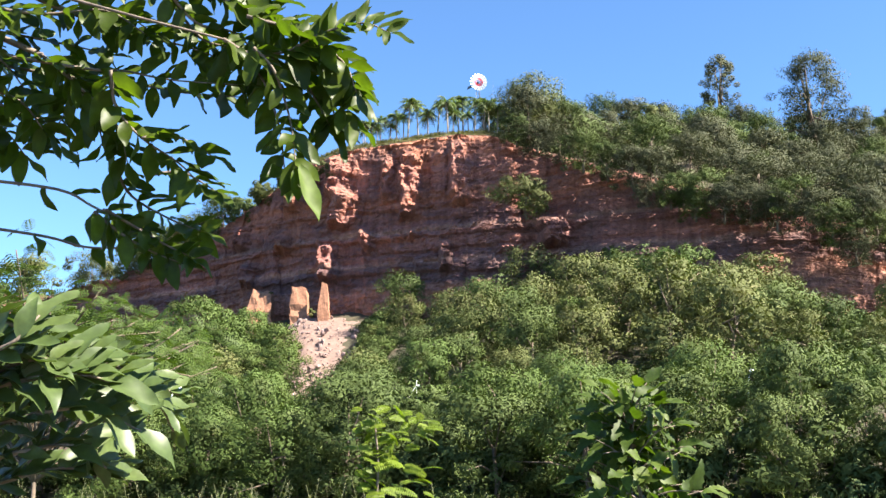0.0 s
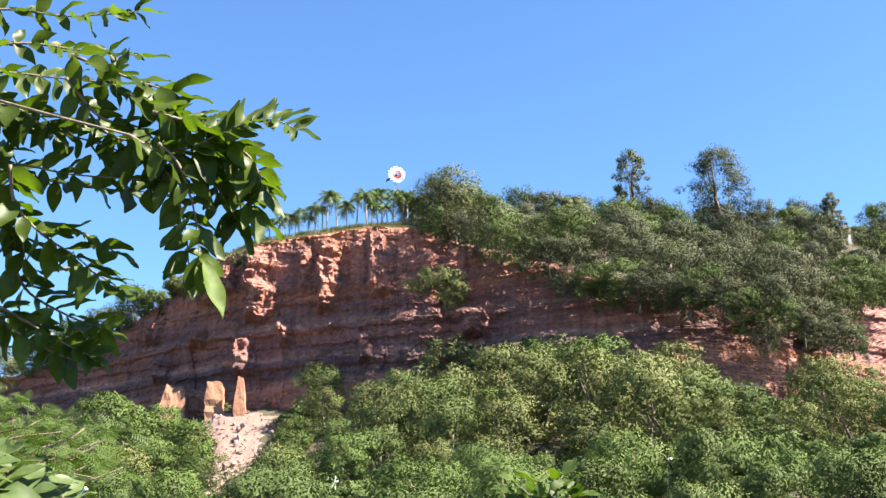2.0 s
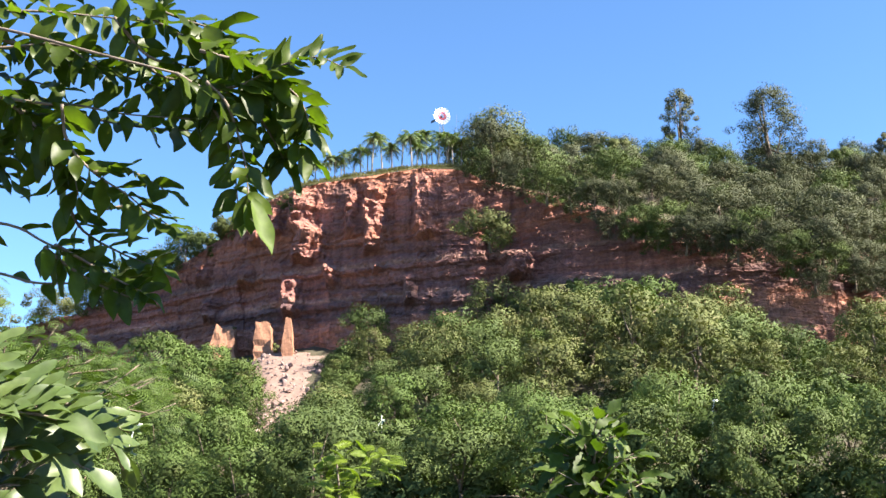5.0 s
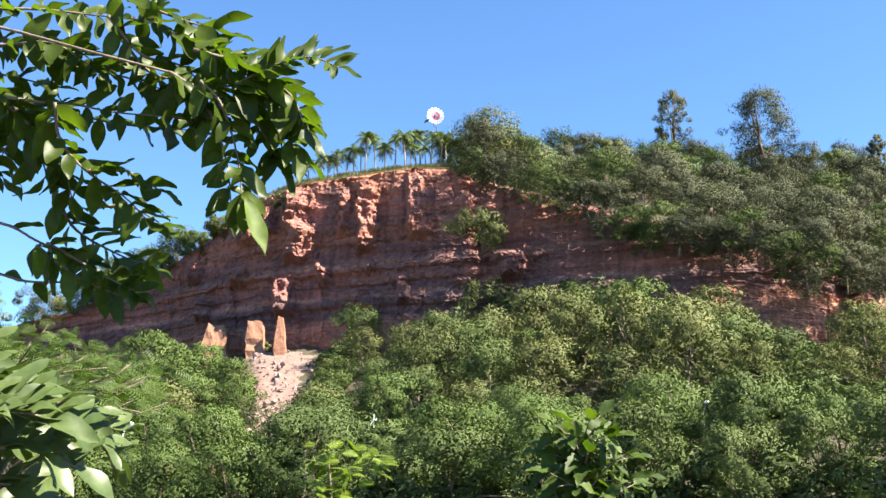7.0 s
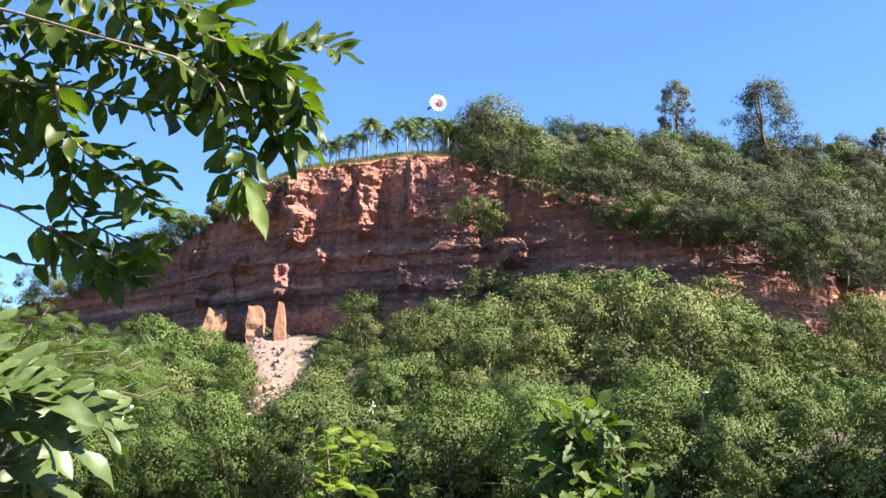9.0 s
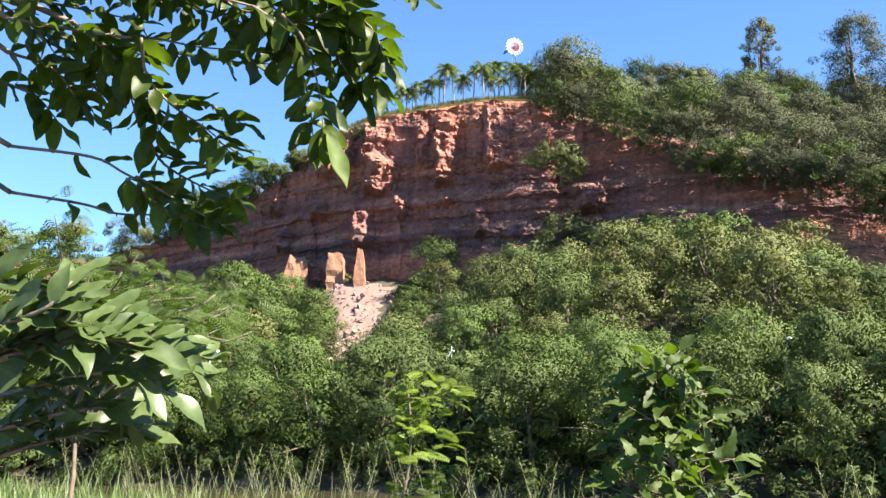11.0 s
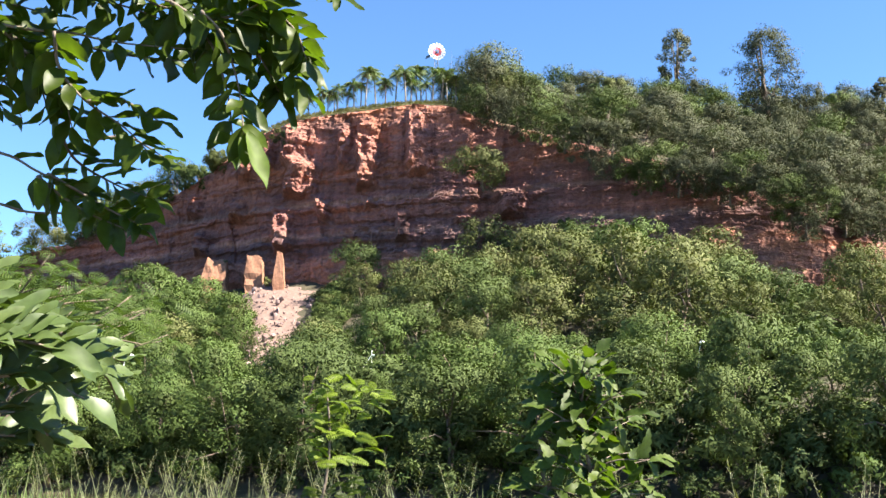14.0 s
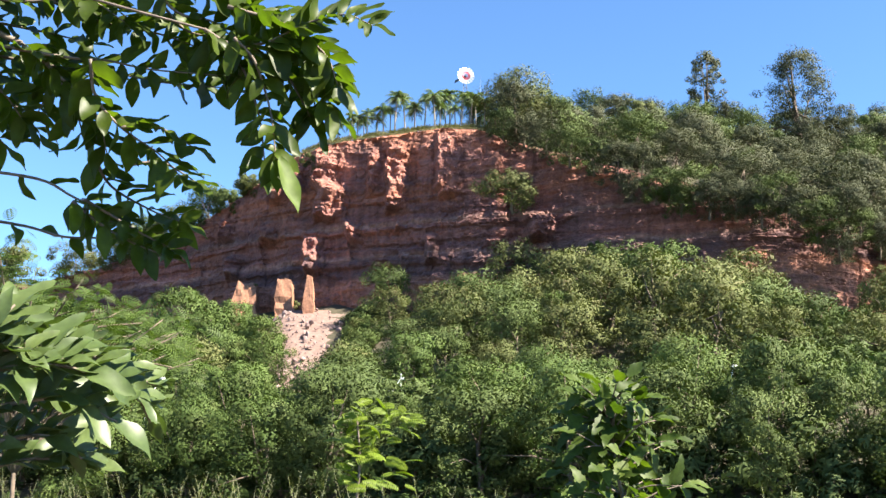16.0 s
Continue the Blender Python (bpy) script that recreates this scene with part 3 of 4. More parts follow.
def upper_woods():
    r = random.Random(8)
    kinds = [tree("hillside_tree", 11, 7.0, 3.6, M_FOREST["grey"], "olive green tree on the hillside above the cliff", per=125, low=0.0),
             tree("hillside_tree", 12, 6.5, 3.5, M_FOREST["grey"], "grey-green spreading tree on the hill above the cliff", per=125, low=0.0),
             tree("hillside_tree", 13, 7.0, 3.4, M_FOREST["dark"], "olive green tree overhanging the cliff edge", per=125, low=0.0)]
    placed = []
    tries = 0
    for k in range(24):
        x = 10.5 + 2.9 * k
        drape = table(x, [10, 25, 45, 62, 68], [1.8, 3.2, 4.2, 4.0, 0.4]) * r.uniform(0.6, 1.2)
        out = table(x, [12, 24, 60], [2.2, 4.0, 4.4])
        planted(kinds[r.choice((0, 1, 2, 2))], x, cliff_y(x) - out * r.uniform(0.8, 1.1), r.uniform(0, 6.3), r.uniform(0.65, 0.9), "hillside woodland", 0.95, table(x, EDGE_X, EDGE_Z) - drape)
        if 24 < x < 64:
            planted(kinds[r.choice((0, 1, 2))], x + 1.4, cliff_y(x) - out * r.uniform(1.0, 1.35), r.uniform(0, 6.3), r.uniform(0.55, 0.75), "hillside woodland", 0.9, table(x, EDGE_X, EDGE_Z) - drape - r.uniform(1.0, 3.0))
    while tries < 6000 and len(placed) < 150:
        tries += 1
        x = r.uniform(9, 128)
        c = cliff_y(x)
        y = c + r.uniform(-0.5, 62)
        if x / y > 0.7 or (0.53 < x / y < 0.55 and y > 165) or any((x - a) ** 2 + (y - b) ** 2 < 25 for a, b in placed):
            continue
        placed.append((x, y))
        planted(r.choice(kinds), x, y, r.uniform(0, 6.3), r.uniform(0.85, 1.2) * (0.5 if 0.515 < x / y < 0.565 and y > 150 else 1.0), "hillside woodland", r.uniform(0.8, 1.1), land(x, max(y, c + 4.2)) - 0.3)
    for q in kinds:
        drop(q)


def single_trees():
    t = tree("broad_tree", 31, 10.5, 6.0, M_FOREST["olive"], "dense rounded tree with pale leaf tips by the palms", clumps=70, per=220, size=0.17, low=0.0)
    t.location = (14.0, 144.5, 48.0)
    t = tree("tall_tree", 32, 21, 7.2, M_FOREST["grey"], "tall airy eucalyptus standing above the hillside wood", clumps=150, per=100, size=0.17, low=0.06)
    t.location = (71.5, 180, land(71.5, 180) - 0.5)
    t = tree("tall_tree", 33, 18.5, 4.4, M_FOREST["grey"], "slender open-crowned tree on the skyline", clumps=90, per=85, size=0.18, low=0.12)
    t.location = (55.0, 185, land(55, 185) - 0.5)
    t = tree("tall_tree", 34, 14.5, 2.3, M_FOREST["grey"], "narrow grey-green tree on the skyline", clumps=90, per=80, size=0.17, low=0.12)
    t.location = (93, 178, land(93, 178) - 1.5)
    t = tree("round_tree", 35, 6.5, 3.0, M_FOREST["olive"], "small brownish rounded tree on the skyline", clumps=28, per=200, size=0.2, low=0.15)
    t.location = (37.5, 168, land(37.5, 168) + 1)
    for k in range(16):
        x = -88 - 5.5 * k
        b = tree("ridge_tree", 80 + k, 11 + 2 * math.sin(k * 2.1), 6.0, M_FOREST["dark" if k % 3 else "olive"], "far dark tree on the low ridge", "tree", 30, 110, 0.3, 0.1)
        b.location = (x, 205 + 9 * math.sin(k * 1.7), land(x, 205) - 0.5)
    # bushes on the cliff and along its falling edge
    b = tree("cliff_bush", 41, 5.4, 3.9, M_FOREST["olive"], "pale olive bush growing out of the cliff face", "bush", 40, 200, 0.13, 0.1)
    b.location = (11.4, 130.6, 33.8)
    for k, (x, h, w) in enumerate([(-37.5, 6.6, 4.4), (-43, 6, 4.6), (-50, 6.5, 4.8), (-29.0, 3.4, 2.4), (-58, 6.5, 4.8), (-66, 6.5, 4.8), (-33.5, 3.8, 2.8), (-46.5, 5, 4.0), (-54, 6, 4.2), (-25.0, 2.0, 1.6)]):
        b = tree("edge_bush", 50 + k, h, w, M_FOREST["dark" if k % 2 == 0 else "olive"], "dense dark bush on the falling edge of the cliff", "bush", 44, 170, 0.15, 0.0)
        b.location = (x, cliff_y(x) + 1.5, table(x, EDGE_X, EDGE_Z) - 1.2)
    for k, (x, z, s) in enumerate([(-27.5, 25.0, 0.55), (-20.2, 21.8, 0.5), (22, 27.5, 0.6), (-18.0, 43.5, 0.8)]):
        b = tree("ledge_shrub", 60 + k, 3.2 * s, 2.6 * s, M_FOREST["olive"], "small dry shrub clinging to a rock ledge", "bush", 14, 110, 0.13, 0.1)
        b.location = (x, cliff_y(x) - 2.4, z)


# ---------------------------------------------------------------- palms, windmill, masts


def palm(seed, height):
    r = random.Random(seed)
    root = new("palm")
    bend = Vector((r.uniform(-0.05, 0.05), r.uniform(-0.05, 0.05), 0))
    path = [Vector((0, 0, -0.4)), Vector((0, 0, height * 0.4)) + bend * height * 0.3, Vector((0, 0, height)) + bend * height]
    v, f = tube(smooth_path(path, 4), [0.14 - 0.006 * k for k in range(9)], 8)
    part("trunk", mesh_of("trunk", v, f, M_PALMTRUNK, True), M_PALMTRUNK, root)
    tip = path[-1]
    fronds = 17
    for k in range(fronds):
        a = 2 * math.pi * k / fronds * 2.4 + r.uniform(-0.2, 0.2)
        lift = r.uniform(0.1, 1.6)
        ln = r.uniform(1.9, 2.5)
        out = Vector((math.cos(a), math.sin(a), 0))
        side = Vector((-math.sin(a), math.cos(a), 0))
        vs, fs = [], []
        steps = 20
        pts = [tip + out * ln * t * (0.9 - 0.25 * max(0, lift) * (1 - t)) + Vector((0, 0, ln * (lift * t * 0.75 - 0.95 * t * t))) for t in [i / steps for i in range(steps + 1)]]
        for i in range(1, steps + 1):
            p, d = pts[i], (pts[i] - pts[i - 1]).normalized()
            w = 0.75 * math.sin(math.pi * min(1, 0.15 + 0.85 * i / steps)) + 0.1
            for sgn in (-1, 1):
                o = len(vs)
                q = p + side * sgn * w * 0.8 + d * w * 0.45 + Vector((0, 0, -w * r.uniform(0.35, 0.8)))
                vs += [p - d * 0.06, p + d * 0.06, q]
                fs.append((o, o + 1, o + 2))
            o = len(vs)
            vs += [pts[i - 1] + side * 0.03, pts[i - 1] - side * 0.03, p - side * 0.02, p + side * 0.02]
            fs.append((o, o + 1, o + 2, o + 3))
        part("frond", mesh_of("frond", vs, fs, M_PALM), M_PALM, root)
    return tagged(root, "slender feather palm with drooping fronds on the cliff top", "palm", "row of palms on the cliff")


def palms():
    r = random.Random(4)
    kinds = [palm(k, h) for k, h in enumerate((4.2, 5.2, 6.0))]
    spots = [(-14.6, 150, 0.8), (-13, 153, 0.7), (-11.6, 150, 0.75), (-10.8, 154, 0.8), (-10.0, 149, 0.8), (-7.4, 150, 0.85), (-5.6, 148, 1.0), (-2.4, 148, 1.02), (-0.9, 152, 0.95), (0.8, 148, 1.08),
             (2.6, 152, 0.95), (4.0, 147, 0.85), (5.0, 150, 1.0), (6.4, 147, 0.95), (7.4, 150, 1.0), (8.6, 148, 1.0), (15.8, 150, 1.35), (-22.5, 152, 0.5), (-16.0, 152, 0.75), (-4.0, 152, 0.95), (1.6, 150, 0.9), (-12.4, 149, 0.7), (-6.5, 153, 0.85), (3.3, 153, 1.0), (-8.6, 152, 0.75), (9.5, 152, 1.05), (7.0, 153, 1.1)]
    for x, y, s in spots:
        planted(r.choice(kinds), x, y, r.uniform(0, 6.3), s * r.uniform(0.95, 1.08), "", 1, land(x, y) - 0.1)
    for q in kinds:
        drop(q)


def windmill(x, y, z, hub):
    root = new("wind_pump")
    root.location = (x, y, z)
    bars = []
    for sx in (-1, 1):
        for sy in (-1, 1):
            part("leg", mesh_of("leg", *tube([(sx * 1.0, sy * 1.0, -0.3), (sx * 0.12, sy * 0.12, hub - 0.3)], [0.06, 0.05], 5), M_STEEL), M_STEEL, root)
    for k in range(6):
        t0, t1 = k / 6, (k + 1) / 6
        a0, a1 = 1.0 - 0.88 * t0, 1.0 - 0.88 * t1
        z0, z1 = hub * t0, (hub - 0.3) * t1
        for q in range(4):
            c0 = [(-1, -1), (1, -1), (1, 1), (-1, 1)][q]
            c1 = [(-1, -1), (1, -1), (1, 1), (-1, 1)][(q + 1) % 4]
            bars.append(tube([(c0[0] * a0, c0[1] * a0, z0), (c1[0] * a1, c1[1] * a1, z1)], [0.025, 0.025], 4))
            bars.append(tube([(c0[0] * a1, c0[1] * a1, z1), (c1[0] * a1, c1[1] * a1, z1)], [0.025, 0.025], 4))
    part("bracing", mesh_of("bracing", *joined(bars), M_STEEL), M_STEEL, root)
    wheel = part("wheel", mesh_of("hub", *joined([tube([(0, -0.55, 0), (0, 0.2, 0)], [0.16, 0.16], 10)] +
                 [tube([(math.cos(a) * R, -0.4, math.sin(a) * R) for a in [2 * math.pi * i / 24 for i in range(25)]], [0.025] * 25, 4) for R in (0.5, 0.98)]), M_STEEL), M_STEEL, root, "round wheel of flat vanes")
    wheel.location, wheel.rotation_euler = (0, 0, hub), (0, 0, radians(14))
    wheel.scale = (1.1, 1.1, 1.1)
    n = 16
    for k in range(n):
        a = 2 * math.pi * k / n
        vs = []
        for rad, w in ((0.3, 0.05), (0.72, 0.1), (1.3, 0.165)):
            for s in (-1, 1):
                vs.append((s * w, -0.4 + s * w * 0.35, rad))
        rot = Matrix.Rotation(a, 4, "Y")
        vs = [rot @ Vector(v) for v in vs]
        vane = part("vane", mesh_of("vane", vs, [(0, 1, 3, 2), (2, 3, 5, 4)], M_WHITE), M_WHITE, wheel)
        vane.data.materials.append(M_RED)
        vane.data.polygons[0].material_index = 1
    tail = part("tail", mesh_of("tail", *joined([tube([(0, 0, 0), (-1.35, 0.75, -0.45)], [0.03, 0.03], 4),
                ([(-1.0, 0.55, -0.2), (-1.0, 0.56, -0.62), (-1.75, 0.97, -0.82), (-1.6, 0.9, -0.3)], [(0, 1, 2, 3)])]), M_STEEL), M_STEEL, root, "dark tail vane")
    tail.location = (0, 0, hub)
    return tagged(root, "lattice wind pump with white and red wheel vanes", "windmill")


def post(name, x, y, z, h, r, mat, label, category):
    o = new(name, mesh_of(name, *tube([(0, 0, -0.3), (0, 0, h * 0.5), (0, 0, h)], [r, r, r * 0.6], 8), mat, True))
    o.location = (x, y, z)
    return tagged(o, label, category)


def small_structures():
    windmill(5.7, 152, land(5.7, 152), 62.1 - land(5.7, 152))
    post("mast", 8.1, 150, land(8, 150), 61.6 - land(8, 150), 0.02, M_STEEL, "thin grey mast behind the palms", "mast")
    # pipes with lamps sticking out of the wood
    n = new("pipe_frame")
    n.location = (-2.95, 88, 5.7)
    n.scale = (0.78, 0.78, 0.82)
    for a, b, r in (((0.75, 0, -4), (0.75, 0, 3.4), 0.045), ((-0.6, 0, -4), (-0.6, 0, 2.2), 0.04), ((-0.6, 0, 0.9), (0.75, 0, 2.9), 0.045)):
        part("pipe", mesh_of("pipe", *tube([a, b], [r, r], 8), M_WHITE), M_WHITE, n)
    for x, z in ((-0.75, 2.3), (0.95, 2.8)):
        p = part("lamp_head", mesh_of("lamp_head", *tube([(x - 0.12, -0.1, z), (x + 0.15, -0.1, z + 0.05)], [0.08, 0.12], 8), M_WHITE), M_WHITE, n)
    tagged(n, "white crossed pipes with small lamp heads above the trees", "pipe frame")
    for x, y, z, dx in ((26.8, 86, 9.1, 0.3), (-23.6, 88, 7.8, 0.9)):
        l = new("street_lamp")
        l.location = (x, y, z)
        part("pole", mesh_of("pole", *tube([(-dx * 1.6, 0, -4.5), (-dx * 0.5, 0, -0.5), (0, 0, 0)], [0.06, 0.05, 0.05], 8), M_WHITE), M_WHITE, l)
        part("lamp_head", mesh_of("lamp_head", *tube([(-0.1, 0, 0), (0.1, 0, 0.08), (0.3, 0, 0.1)], [0.1, 0.2, 0.08], 8), M_WHITE), M_WHITE, l)
        tagged(l, "thin white lamp post rising out of the trees", "lamp post")
    # pale wall glimpsed among the trees of the skyline
    x, y = 99.9, 185.0
    w = new("white_wall")
    w.location, w.scale = (x, y, land(x, y) + 1.2), (0.55, 0.55, 0.55)
    vs, fs = joined([tube([(0, 0, -0.3), (0, 0, 2.4)], [0.75, 0.7], 4)])
    part("body", mesh_of("body", vs, fs, M_WHITE), M_WHITE, w)
    part("cap", mesh_of("cap", *tube([(0.25, 0, 2.35), (0.25, 0, 3.3)], [0.35, 0.3], 6), M_WHITE), M_WHITE, w)
    tagged(w, "small white painted wall with a stubby top on the skyline", "wall")
    # low fence along the cliff top
    f = new("fence")
    for k in range(24):
        x = -23 + k * 1.35
        y = cliff_y(x) + 4.5
        part("fence_post", mesh_of("fence_post", *tube([(x, y, land(x, y) - 0.2), (x, y, land(x, y) + 1.1)], [0.05, 0.05], 5), M_STEEL), M_STEEL, f)
    wire = [(x, cliff_y(x) + 4.5, land(x, cliff_y(x) + 4.5) + 0.95) for x in np.linspace(-23, 8, 40)]
    part("wire", mesh_of("wire", *tube(wire, [0.015] * 40, 4), M_STEEL), M_STEEL, f)
    tagged(f, "thin post and wire fence along the cliff top", "fence")


# ---------------------------------------------------------------- leaves near at hand


def blade(length, width, fold, curl, mat, teeth=0.0, n=6, seed=0):
    """A pointed leaf along +y with its upper side to +z, folded on its midrib."""
    vs, fs = [], []
    for k in range(n + 1):
        t = k / n
        w = width / 2 * math.sin(math.pi * t ** 0.85) ** 0.8 * (1 + (teeth if k % 2 else -teeth))
        if k in (0, n):
            w = 0.0015
        y = length * t
        z = -curl * length * t * t + 0.03 * length * math.sin(6 * t + seed)
        wave = 0.09 * width * math.sin(9 * t + seed)
        vs += [(-w, y, z + fold * w + wave), (0, y, z), (w, y, z + fold * w - wave)]
    for k in range(n):
        a = 3 * k
        fs += [(a, a + 1, a + 4, a + 3), (a + 1, a + 2, a + 5, a + 4)]
    return mesh_of("leaf", vs, fs, mat, True)


def aimed(base, way, face, size, twist=0.0):
    """Pose of a leaf at base, growing along way, its upper side towards face."""
    y = Vector(way).normalized()
    x = y.cross(Vector(face))
    if x.length < 1e-3:
        x = y.cross(Vector((0.3, 0.2, 1)))
    x.normalize()
    z = x.cross(y)
    m = Matrix((x, y, z)).transposed().to_4x4()
    return Matrix.Translation(base) @ m @ Matrix.Rotation(twist, 4, "Y") @ Matrix.Scale(size, 4)


def spray(root, twig, leaves, r, spacing, size, spread=0.9, droop=0.3, start=0.1, pairs=True, face=(0.15, -0.25, 1.0), flutter=0.5, tip=True):
    """Leaves in two rows along a twig."""
    total = sum((twig[i + 1] - twig[i]).length for i in range(len(twig) - 1))
    pos, run, k = start * total, 0, 0
    for i in range(len(twig) - 1):
        seg = twig[i + 1] - twig[i]
        while pos < run + seg.length:
            p = twig[i] + seg * ((pos - run) / seg.length)
            d = seg.normalized()
            side = Matrix.Rotation(r.uniform(-1.1, 1.1) * min(1, flutter), 3, d) @ d.cross(Vector((0.1, -0.85, 0.5))).normalized()
            for s in ((-1, 1) if pairs else ((-1) ** k,)):
                way = d * r.uniform(0.4, 0.8) + side * s * spread * r.uniform(0.7, 1.2) + Vector((r.uniform(-0.25, 0.25), r.uniform(-0.3, 0.3), -droop * r.uniform(0.3, 1.5)))
                fc = Vector(face) + Vector((r.uniform(-1, 1), r.uniform(-1, 1), r.uniform(-1, 1))) * flutter
                o = part("leaf", r.choice(leaves), None, root)
                o.matrix_basis = aimed(p, way, fc, size * r.uniform(0.75, 1.2), r.uniform(-0.5, 0.5))
            k += 1
            pos += spacing * r.uniform(0.8, 1.2)
        run += seg.length
    if tip:
        o = part("leaf", r.choice(leaves), None, root)
        o.matrix_basis = aimed(twig[-1], twig[-1] - twig[-2], face, size, 0)


def at(px, py, depth):
    """A place in front of the first standpoint: steps right and up of a point straight ahead, per metre of depth."""
    return Vector((px * depth, depth, 1.6 + py * depth))


OVERHANG_A = [
    (1.75, 0.05, 1, [(-0.519, 0.435), (-0.398, 0.414), (-0.354, 0.411), (-0.305, 0.401), (-0.231, 0.395)]),
    (1.7, 0.04, 1, [(-0.525, 0.488), (-0.449, 0.478), (-0.381, 0.482), (-0.336, 0.455)]),
    (1.85, 0.04, 1, [(-0.522, 0.462), (-0.434, 0.445), (-0.377, 0.432)]),
    (1.6, 0.03, 0.9, [(-0.25, 0.448), (-0.217, 0.43), (-0.18, 0.434), (-0.142, 0.455), (-0.099, 0.467), (-0.068, 0.455)]),
    (1.6, 0.042, 1, [(-0.217, 0.438), (-0.195, 0.414), (-0.181, 0.379), (-0.172, 0.345), (-0.166, 0.301)]),
    (1.65, 0.04, 1, [(-0.175, 0.434), (-0.137, 0.416), (-0.118, 0.39), (-0.112, 0.364)]),
    (1.7, 0.036, 1, [(-0.321, 0.515), (-0.281, 0.468), (-0.237, 0.455), (-0.205, 0.422)]),
]
OVERHANG_B = [
    (1.75, 0.036, 1, [(-0.284, 0.515), (-0.226, 0.482), (-0.176, 0.468), (-0.138, 0.462)]),
    (1.7, 0.04, 1, [(-0.37, 0.412), (-0.361, 0.37), (-0.331, 0.335), (-0.29, 0.307), (-0.265, 0.282)]),
    (1.72, 0.045, 0.9, [(-0.331, 0.335), (-0.298, 0.338), (-0.273, 0.326), (-0.252, 0.313)]),
    (1.8, 0.04, 1, [(-0.515, 0.396), (-0.465, 0.377), (-0.437, 0.345)]),
    (1.85, 0.04, 0.95, [(-0.42, 0.429), (-0.41, 0.383), (-0.42, 0.351)]),
    (1.8, 0.036, 0.9, [(-0.364, 0.256), (-0.334, 0.239), (-0.303, 0.221), (-0.273, 0.206)]),
    (1.85, 0.036, 0.9, [(-0.356, 0.301), (-0.336, 0.27), (-0.293, 0.245), (-0.262, 0.233)]),
]
OVERHANG_C = [
    (1.9, 0.04, 1, [(-0.483, 0.577), (-0.402, 0.598), (-0.326, 0.591), (-0.25, 0.598)]),
    (1.8, 0.04, 1, [(-0.467, 0.536), (-0.38, 0.556), (-0.311, 0.549), (-0.241, 0.543)]),
    (1.75, 0.04, 1, [(-0.515, 0.515), (-0.415, 0.522), (-0.334, 0.515), (-0.271, 0.509)]),
    (1.7, 0.04, 1, [(-0.317, 0.543), (-0.252, 0.515), (-0.202, 0.498)]),
    (1.85, 0.04, 1, [(-0.534, 0.455), (-0.487, 0.422), (-0.46, 0.39)]),
    (1.9, 0.04, 1, [(-0.524, 0.364), (-0.48, 0.345), (-0.453, 0.316)]),
    (1.8, 0.04, 1, [(-0.412, 0.403), (-0.385, 0.364), (-0.37, 0.326)]),
    (1.8, 0.036, 1, [(-0.425, 0.482), (-0.361, 0.455), (-0.298, 0.442), (-0.242, 0.422)]),
]
OVERHANG_D = [
    (1.62, 0.036, 1, [(-0.226, 0.475), (-0.163, 0.455), (-0.119, 0.422), (-0.103, 0.386)]),
    (1.68, 0.036, 1, [(-0.202, 0.432), (-0.164, 0.403), (-0.142, 0.37), (-0.126, 0.338)]),
    (1.7, 0.036, 1, [(-0.251, 0.495), (-0.194, 0.468), (-0.15, 0.422)]),
]
OVERHANG_E = [
    (1.75, 0.036, 1, [(-0.356, 0.307), (-0.313, 0.285), (-0.27, 0.267)]),
    (1.8, 0.034, 0.9, [(-0.376, 0.254), (-0.345, 0.23), (-0.314, 0.212), (-0.284, 0.2)]),
    (1.72, 0.04, 1, [(-0.339, 0.37), (-0.313, 0.335), (-0.285, 0.316)]),
    (1.78, 0.036, 1, [(-0.445, 0.429), (-0.399, 0.39), (-0.359, 0.351), (-0.344, 0.307)]),
]
BARE_TWIGS = [
    (1.85, [(-0.504, 0.29), (-0.415, 0.278), (-0.376, 0.259), (-0.334, 0.239)]),
    (1.9, [(-0.499, 0.239), (-0.423, 0.227), (-0.382, 0.216), (-0.338, 0.215)]),
]
LOW_TWIGS = [
    (1.62, 0.05, 1, [(-0.504, 0.115), (-0.45, 0.097), (-0.402, 0.069), (-0.361, 0.052)]),
    (1.55, 0.05, 1, [(-0.507, 0.144), (-0.466, 0.138), (-0.43, 0.126), (-0.388, 0.109)]),
    (1.65, 0.05, 0.9, [(-0.488, -0.036), (-0.439, -0.02), (-0.39, -0.009), (-0.339, -0.014)]),
    (1.75, 0.045, 0.8, [(-0.381, 0.097), (-0.341, 0.092), (-0.305, 0.075), (-0.276, 0.063)]),
    (1.5, 0.05, 1, [(-0.498, 0.063), (-0.426, 0.08), (-0.375, 0.083), (-0.328, 0.069)]),
    (1.45, 0.05, 1, [(-0.502, 0.097), (-0.452, 0.115), (-0.426, 0.144)]),
    (1.55, 0.05, 1, [(-0.494, 0.024), (-0.422, 0.044), (-0.366, 0.049), (-0.313, 0.027)]),
    (1.5, 0.045, 1, [(-0.499, 0.069), (-0.439, 0.097), (-0.399, 0.097), (-0.364, 0.097)]),
    (1.6, 0.05, 0.9, [(-0.491, -0.009), (-0.431, 0.007), (-0.38, 0.013), (-0.345, -0.009)]),
    (1.7, 0.042, 0.75, [(-0.362, 0.075), (-0.328, 0.069), (-0.295, 0.052), (-0.28, 0.027)]),
]



